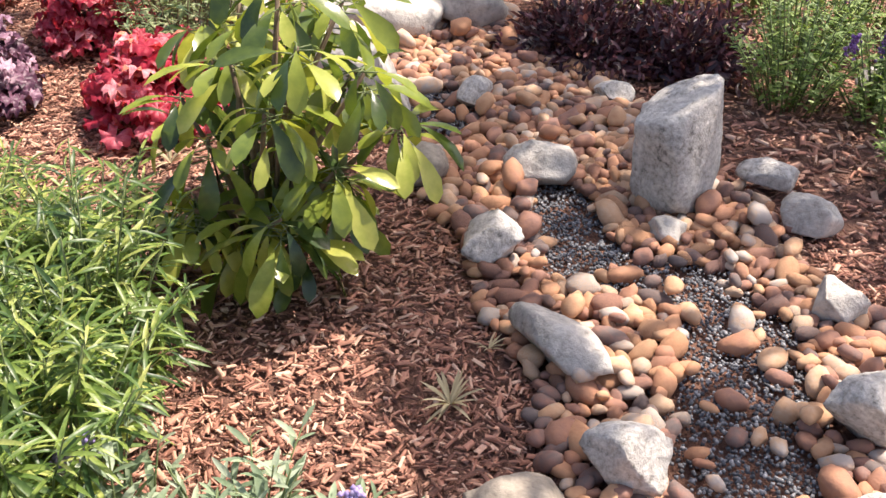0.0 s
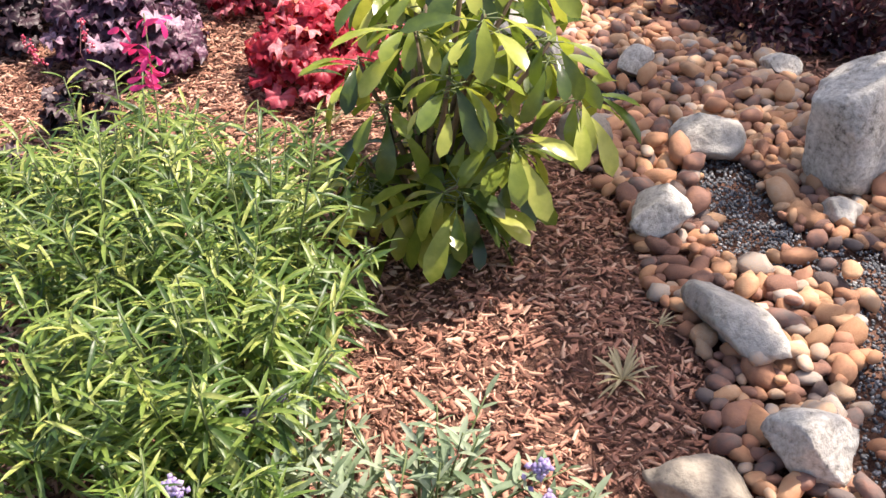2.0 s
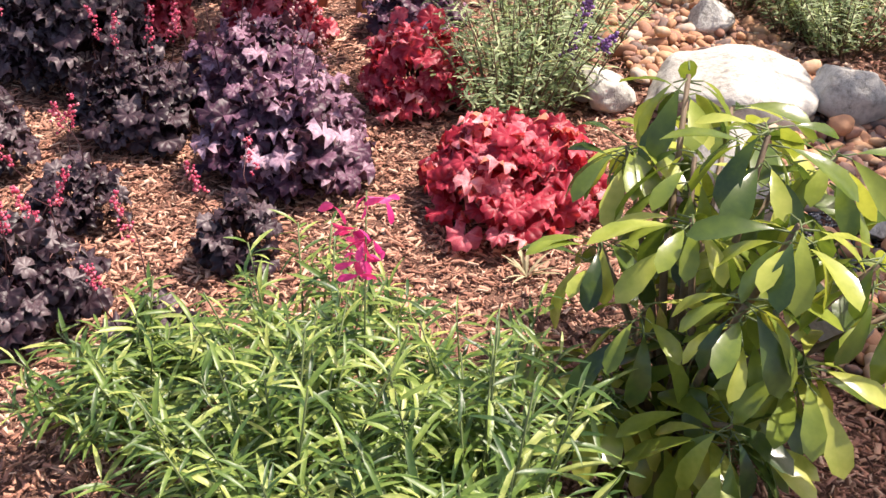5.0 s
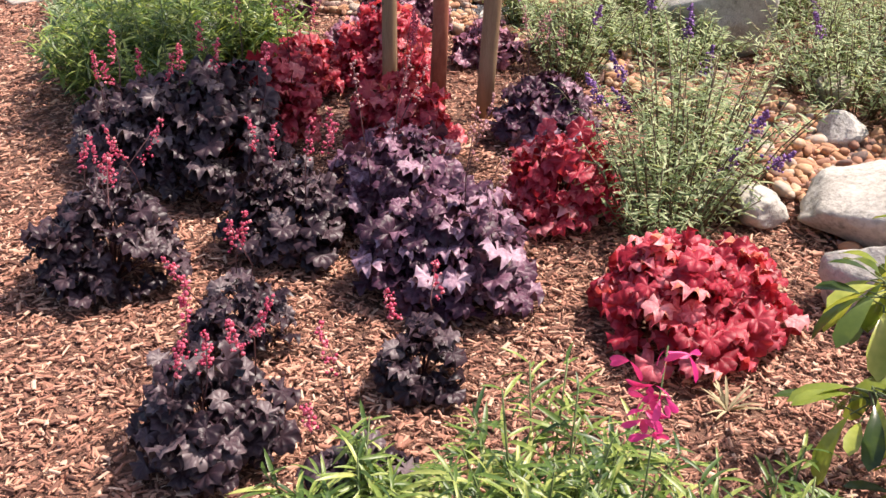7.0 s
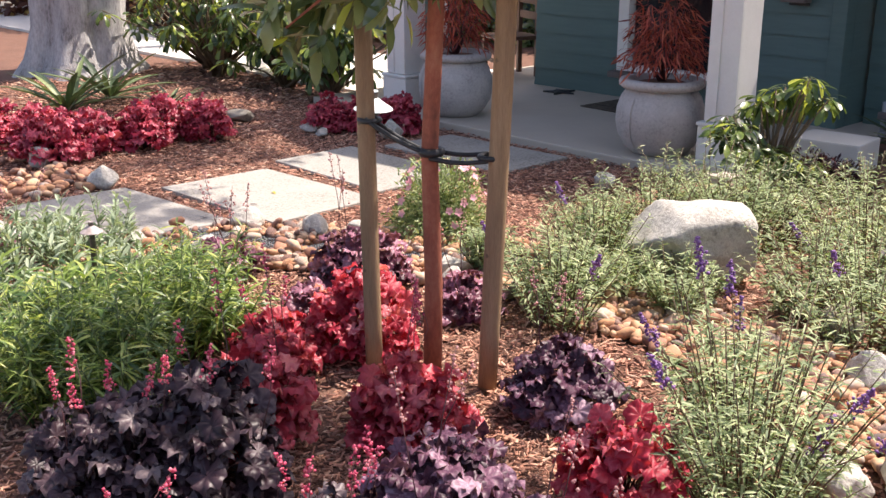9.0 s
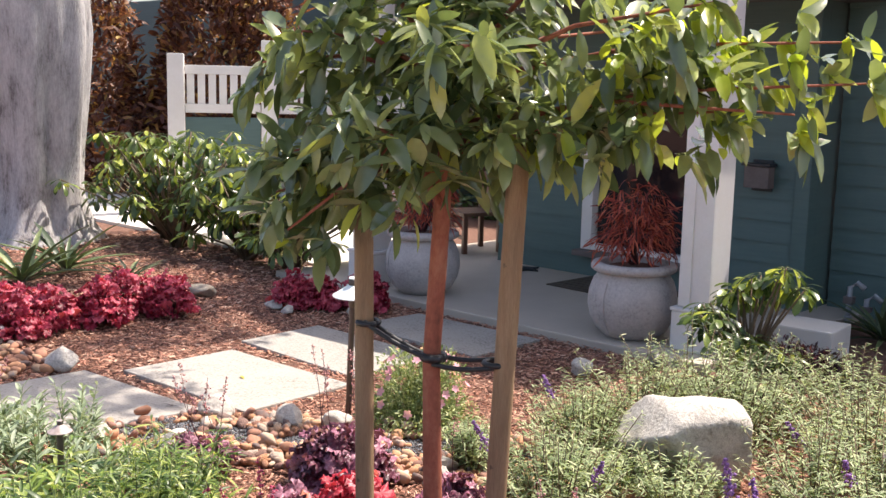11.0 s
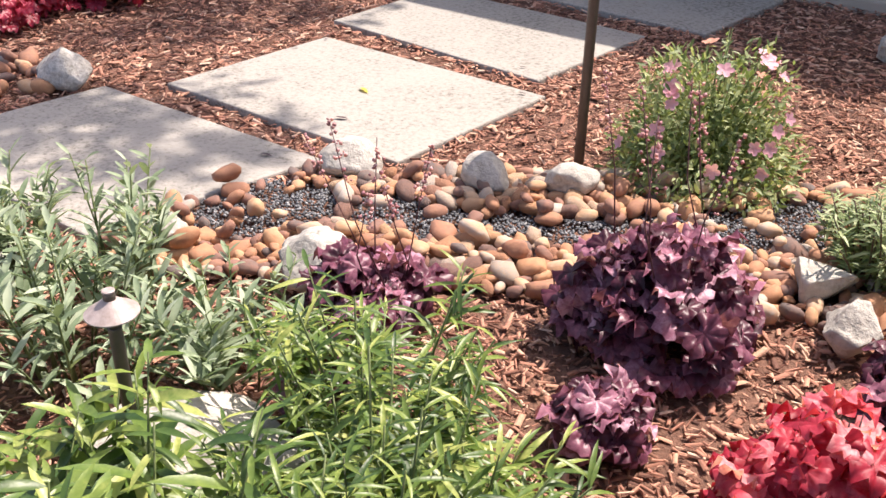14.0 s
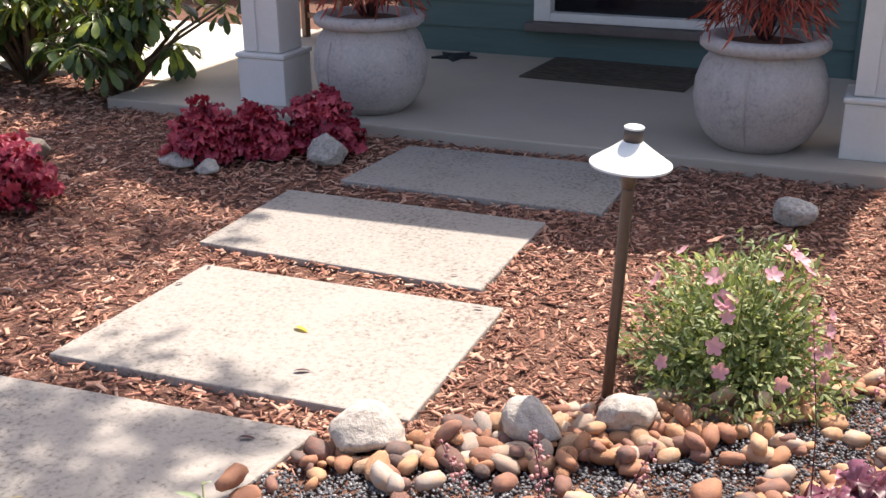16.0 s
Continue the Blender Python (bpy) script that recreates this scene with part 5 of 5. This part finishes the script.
SG = "grey-green salvias"
for k, (x, y, r, h, sp) in enumerate(((3.62, -0.22, 0.24, 0.3, 0), (3.3, -0.3, 0.2, 0.26, 0), (4.422, -0.012, 0.351, 0.461, 1), (4.093, 0.132, 0.326, 0.457, 0), (4.842, -0.023, 0.287, 0.375, 0), (4.698, -1.384, 0.403, 0.671, 5), (4.838, -1.629, 0.292, 0.405, 1), (4.444, -1.078, 0.267, 0.445, 3), (2.906, 0.559, 0.374, 0.499, 0), (2.921, 1.036, 0.412, 0.515, 0), (3.267, 0.866, 0.394, 0.477, 0), (2.805, 0.123, 0.299, 0.406, 0), (3.004, -0.025, 0.273, 0.399, 1), (2.654, -0.503, 0.146, 0.272, 0), (3.364, -0.78, 0.278, 0.427, 2), (3.176, -0.607, 0.26, 0.39, 0), (4.171, 0.532, 0.388, 0.496, 3), (3.965, 0.925, 0.386, 0.493, 1), (4.693, 0.221, 0.35, 0.428, 2), (3.374, 1.012, 0.373, 0.414, 0), (3.094, 1.505, 0.368, 0.429, 0), (3.663, 1.555, 0.382, 0.445, 0), (4.497, 1.052, 0.385, 0.433, 2), (5.06, -0.073, 0.288, 0.384, 2), (5.249, 0.425, 0.337, 0.412, 0))):
    stalky_bush("salvia_shrub", x, y, r, h, LEAF_NARROW, M["salvia_leaf"], M["stem_brown"], "airy grey-green salvia shrub" + (" with violet flower spikes" if sp else ""), "shrub", 46, 34, 0.056, 0.6, SG, k, 0.1, 0.2, sp, M["violet"], 0.13)
SA = "silver sages"
for k, (x, y, r, h) in enumerate(((7.134, -3.075, 0.189, 0.246), (7.374, -3, 0.149, 0.187), (7.24, -3.268, 0.189, 0.245), (7.567, -3.141, 0.158, 0.186), (6.975, -3.224, 0.172, 0.248), (1.314, -1.888, 0.286, 0.395), (1.499, -2.146, 0.269, 0.37), (1.189, -2.315, 0.261, 0.37), (1.75, -1.871, 0.198, 0.264), (0.93, -2.008, 0.198, 0.308), (1.607, -2.57, 0.219, 0.285), (2.195, -2.771, 0.221, 0.309))):
    stalky_bush("silver_sage", x, y, r, h, LEAF_SAGE, M["sage_leaf"], M["stem_green"], "silver-green sage with soft oval leaves and lilac flowers", "plant", 14 if k < 5 else 24, 13 if k < 5 else 17, 0.075 if k < 5 else 0.085, 0.55, SA, k + 30, 0.15, -0.35, 2 if k < 5 else 0, M["lilac"], 0.035, rise=1.5)
for k, (x, y, r, h) in enumerate(((6.856, -0.434, 0.267, 0.356), (7.172, -0.364, 0.245, 0.315), (6.676, -0.028, 0.267, 0.356), (5.886, 0.093, 0.295, 0.368), (6.267, 0.34, 0.305, 0.377), (5.45, 0.3, 0.279, 0.335), (6.711, 0.416, 0.299, 0.352), (7.468, -0.783, 0.174, 0.227))):
    stalky_bush("catmint", x, y, r, h, LEAF_SMALL, M["mint_leaf"], M["stem_green"], "bushy fresh green catmint with violet spikes", "plant", 50, 26, 0.04, 0.5, "catmints", k + 60, 0.1, 0.2, 3 if k < 2 else 1, M["violet"], 0.1)
leafy_mound("loropetalum", 6.046, -0.583, 0, 0.333, 0.241, 0.222, 2700, 0.05, LEAF_SMALL, M["plum_leaf"], "low dark plum-leaved shrub at the creek edge", "shrub", 5, 0.45)
leafy_mound("loropetalum", 6.403, -0.415, 0, 0.292, 0.219, 0.219, 2100, 0.05, LEAF_SMALL, M["plum_leaf"], "low dark plum-leaved shrub in mulch", "shrub", 6, 0.45)
leafy_mound("loropetalum", 3.0, 2.3, 0, 0.4, 0.25, 0.22, 1800, 0.05, LEAF_SMALL, M["plum_leaf"], "low dark plum-leaved shrub by the house", "shrub", 7, 0.45)


def pink_bush():
    rng = np.random.default_rng(41)
    p = leafy_mound("pink_mallow", 1.955, -0.181, 0, 0.311, 0.311, 0.374, 7600, 0.034, LEAF_SMALL, M["mallow_leaf"], "rounded green shrub with pale pink open flowers", "shrub", 81, 0.3)
    n = 16
    d = rand_dirs(n, 0.5, 1, rng)
    lines = [[(0, 0, 0), tuple(q * [0.2, 0.2, 0.3]), tuple(q * [0.3, 0.3, 0.47])] for q in d]
    stems("stem_mass", lines, 0.003, M["stem_green"], p, 4)
    m = 12 * n
    tt = rng.uniform(0.6, 1, m)[:, None]
    pos = np.repeat(d, 12, 0) * [0.3, 0.3, 0.47] * tt
    leaves("foliage", [spread(LEAF_SMALL, pos, rng.normal(0, 1, (m, 3)), rng.normal(0, 0.4, (m, 3)) + [0, 0, 1], rng.uniform(0.02, 0.035, m))], M["salvia_leaf"], p)
    for k in range(30):
        d = rand_dirs(1, 0.1, 1, rng)[0]
        c = d * [0.3, 0.3, 0.42] + [0, 0, 0.03]
        v, s, l = spread(PETALS, [c], [np.cross(d, [0.3, 0.5, 0.2])], [d + [0, -0.3, 0.3]], [rng.uniform(0.044, 0.064)])
        attach("flower", mesh_data("flower", v, s, l, M["pink_petal"]), p)
    return p


pink_bush()


def tuft(x, y, n, h, label, seed):
    rng = np.random.default_rng(seed)
    p = thing("grass_tuft", x, y, 0, label, "grass")
    a = rng.uniform(0, 6.3, n)
    leaves("blade_mass", [spread(LEAF_SWORD, np.zeros((n, 3)), np.stack([np.cos(a), np.sin(a), rng.uniform(0.2, 1.5, n)], 1), np.stack([-np.cos(a), -np.sin(a), 1 + 0 * a], 1), h * rng.uniform(0.6, 1.1, n))], M["dry_grass"], p)
    return p


tuft(7.117, -2.48, 26, 0.09, "small dry silvery grass tuft in mulch", 1)
tuft(7.042, -2.267, 8, 0.05, "tiny dry grass tuft in mulch", 2)
tuft(5.67, -2.23, 14, 0.1, "thin dry stems at the coral heuchera", 3)

def fallen_leaf(x, y, size, mat, label, turn):
    v, s, l = spread(LEAF_BAY, [(-0.5 * size, 0, 0.006)], [(1, 0, 0.12)], [(0, 0.2, 1)], [size])
    o = attach("fallen_leaf", mesh_data("fallen_leaf", v, s, l, mat))
    o.matrix_world = pose(x, y, 0.004, 0, 0, turn)
    return tagged(o, label, "leaf", "fallen leaves on the slabs")


for x, y, s, m, lab, a in ((0.612, -0.389, 0.065, M["yellow_leaf"], "yellow-green fallen leaf on a slab", -15), (0.82, -1.035, 0.05, M["plum_leaf"], "dark curled fallen leaf on a slab", 20), (0.01, -0.22, 0.035, M["plum_leaf"], "dark curled fallen leaf on a slab", 60), (1.09, -0.02, 0.035, M["plum_leaf"], "dark curled fallen leaf on a slab", 10), (0.02, -0.05, 0.03, M["plum_leaf"], "dark curled fallen leaf on a slab", 100), (0.763, -0.644, 0.055, M["plum_leaf"], "dark curled fallen leaf on a slab", 30), (0.45, -1.5, 0.06, M["dry_grass"], "dry tan fallen leaf on a slab", 70), (0.9, 0.22, 0.03, M["plum_leaf"], "dark curled fallen leaf on a slab", 40)):
    fallen_leaf(x, y, s, m, lab, a)

# ---------------------------------------------------------------- creek: pebbles and gravel
def gravel_weight(px, py):
    """High along winding strips of bare gravel inside the creek."""
    w = np.zeros(len(px))
    for cx, cy, r in ((5.991, -1.334, 0.142), (6.087, -1.454, 0.113), (6.706, -1.605, 0.111), (6.819, -1.68, 0.11), (6.985, -1.783, 0.12), (7.093, -1.76, 0.11), (7.293, -1.705, 0.118), (7.445, -1.804, 0.134), (7.548, -1.937, 0.133), (7.598, -2.092, 0.136), (7.711, -2.226, 0.153), (7.843, -2.343, 0.135), (0.975, -1.237, 0.128), (1.188, -1.199, 0.139), (1.401, -1.071, 0.117), (1.099, -1.384, 0.14), (1.591, -1.004, 0.117), (1.771, -0.918, 0.117), (1.971, -0.772, 0.127), (2.116, -0.636, 0.138), (2.241, -0.494, 0.127), (2.366, -0.315, 0.168), (2.52, -0.26, 0.149), (2.698, -0.218, 0.129)):
        w = np.maximum(w, np.clip(1.5 - np.hypot(px - cx, py - cy) / r, 0, 1))
    return w


ROCKS = [(o.matrix_world.translation.x, o.matrix_world.translation.y, 0.4 * min(o.dimensions.x, o.dimensions.y)) for o in scene.objects if o.name.startswith(("rock", "boulder"))]


def creek_stones():
    rng = np.random.default_rng(19)
    bed = thing("dry_creek", 0, 0, 0, "dry creek bed of orange-brown river pebbles and gravel", "creek bed", kind="structure")
    n = 110000
    px, py = rng.uniform(0.9, 8.4, n), rng.uniform(-2.9, 0.3, n)
    d = creek_distance(px, py) + 0.12 * np.sin(px * 7) * np.cos(py * 9)
    gw = gravel_weight(px, py)
    kept, cell = [], {}
    for k in range(n):
        if d[k] > 1.0 or (gw[k] > 0.38 and rng.uniform() < 0.975):
            continue
        if any((px[k] - a) ** 2 + (py[k] - b) ** 2 < r * r for a, b, r in ROCKS):
            continue
        if any(in_poly(px[k:k + 1], py[k:k + 1], c)[0] for c in SLABS[:2]):
            continue
        r = 0.019 + 0.023 * rng.uniform() ** 1.4
        key = (int(px[k] / 0.1), int(py[k] / 0.1))
        ok = True
        for i in (-1, 0, 1):
            for j in (-1, 0, 1):
                for a, b, q in cell.get((key[0] + i, key[1] + j), ()):
                    if (a - px[k]) ** 2 + (b - py[k]) ** 2 < (0.57 * (r + q)) ** 2:
                        ok = False
        if ok:
            cell.setdefault(key, []).append((px[k], py[k], r))
            kept.append((px[k], py[k], r))
    # a second heap on top
    extra = []
    for x, y, r in kept:
        if rng.uniform() < 0.12 and creek_distance(np.array([x]), np.array([y]))[0] < 0.85:
            extra.append((x + rng.normal(0, 0.02), y + rng.normal(0, 0.02), r * rng.uniform(0.8, 1.1)))
    side = [(rng.uniform(-1.5, -0.3), rng.uniform(-1.7, -1.05), rng.uniform(0.025, 0.042)) for _ in range(90)]
    side = [q for q in side if not any(in_poly(np.array([q[0]]), np.array([q[1]]), c)[0] for c in SLABS)]
    allp = [(x, y, r, 0.35 * r) for x, y, r in kept] + [(x, y, r, 1.45 * r) for x, y, r in extra] + [(x, y, r, 0.5 * r) for x, y, r in side]
    protos = [cobble_mesh("pebble", 200 + k, M["pebble"]) for k in range(7)]
    near = [q for q in allp if (6.6 < q[0] < 7.6 and -2.3 < q[1] < -1.2) or (1.1 < q[0] < 1.95 and -1.3 < q[1] < -0.6)]
    near = near[:300]
    chosen = set(near)
    for x, y, r, z in near:
        o = new("pebble", protos[int(rng.integers(0, 7))])
        o.parent = bed
        o.matrix_local = Matrix.LocRotScale((x, y, z), Euler((rng.normal(0, 0.35), rng.normal(0, 0.35), rng.uniform(0, 6.3))), (r * rng.uniform(0.95, 1.35),) * 3)
    base = [np.array([v.co[:] for v in p.vertices]) for p in protos]
    tri = np.array([f.vertices[:] for f in protos[0].polygons])
    V, L, off = [], [], 0
    for q in allp:
        if q in chosen:
            continue
        x, y, r, z = q
        m = np.array(Euler((rng.normal(0, 0.35), rng.normal(0, 0.35), rng.uniform(0, 6.3))).to_matrix())
        V.append(base[int(rng.integers(0, 7))] @ m.T * r * rng.uniform(0.95, 1.35) + [x, y, z])
        L.append(tri + off)
        off += len(base[0])
    V, L = np.concatenate(V), np.concatenate(L)
    o = attach("pebbles", mesh_data("pebbles", V, np.full(len(L), 3), L.ravel(), M["pebble_far"], True), bed)
    o["kind"] = "stuff"
    # gravel between and in the bare strips
    n = 62000
    gx, gy = rng.uniform(0.9, 8.4, n * 4), rng.uniform(-2.9, 0.3, n * 4)
    keep = (creek_distance(gx, gy) < 0.97) & (rng.uniform(0, 1, n * 4) < 0.08 + gravel_weight(gx, gy))
    for c in SLABS[:2]:
        keep &= ~in_poly(gx, gy, c)
    gx, gy = gx[keep][:n], gy[keep][:n]
    k = len(gx)
    sz = rng.uniform(0.007, 0.015, k)
    g = spread(OCTA, np.stack([gx, gy, -0.012 + 0.014 * gravel_weight(gx, gy)], 1), rng.normal(0, 1, (k, 3)), rng.normal(0, 1, (k, 3)), sz)
    o = attach("gravel", mesh_data("gravel", *g, M["gravel"]), bed)
    o["kind"] = "stuff"


creek_stones()


# ---------------------------------------------------------------- bark mulch
def bark_mulch():
    rng = np.random.default_rng(23)
    sets = []
    shapes = []
    for w, t in ((0.12, 0.1), (0.2, 0.1), (0.34, 0.08)):
        tv = np.array([(-0.5 * w, -0.5, 0), (0.46 * w, -0.46, 0), (0.5 * w, 0.5, 0), (-0.4 * w, 0.44, 0), (-0.36 * w, -0.42, t), (0.34 * w, -0.36, t), (0.36 * w, 0.4, t), (-0.3 * w, 0.36, t)], float)
        shapes.append((tv, [(4, 5, 6, 7), (1, 2, 6, 5), (3, 0, 4, 7)]))
    for x0, x1, y0, y1, n, s in ((3.6, 8.2, -4.2, -1.2, 104000, 0.027), (0.8, 3.7, -3.95, 2.0, 64000, 0.029), (-3.2, 1.2, -3.4, 1.95, 60000, 0.034), (3.6, 7.8, -1.2, 1.6, 28000, 0.037), (-5.5, -2.0, -1.5, 2.7, 9000, 0.05)):
        x, y = rng.uniform(x0, x1, n), rng.uniform(y0, y1, n)
        keep = (y > np.interp(x, [1.0, 2.4, 3.4, 4.2, 4.9, 5.6, 6.9, 8.4], [-3.49, -3.64, -3.84, -4.04, -4.14, -4.17, -4.04, -3.79])) & (creek_distance(x, y) > 0.94 + rng.normal(0, 0.05, n))
        for c in SLABS:
            keep &= ~in_poly(x, y, c)
        x, y = x[keep], y[keep]
        k = len(x)
        a = rng.uniform(0, 6.3, k)
        ax = np.stack([np.cos(a), np.sin(a), rng.normal(0, 0.22, k)], 1)
        up = np.stack([rng.normal(0, 0.35, k), rng.normal(0, 0.35, k), np.ones(k)], 1)
        z = rng.uniform(-0.024, -0.004, k) + 0.005 * np.sin(3 * x) * np.cos(2.3 * y)
        size = s * (0.5 + 1.3 * rng.uniform(0, 1, k) ** 2)
        pick = rng.integers(0, 3, k)
        P = np.stack([x, y, z], 1)
        sets += [spread(shapes[j], P[pick == j], ax[pick == j], up[pick == j], size[pick == j]) for j in range(3)]
    v, sz, l = merge(*sets)
    o = attach("bark_mulch", mesh_data("bark_mulch", v, sz, l, M["chip"]))
    tagged(o, "loose red-brown shredded bark mulch", "mulch", kind="stuff")


bark_mulch()
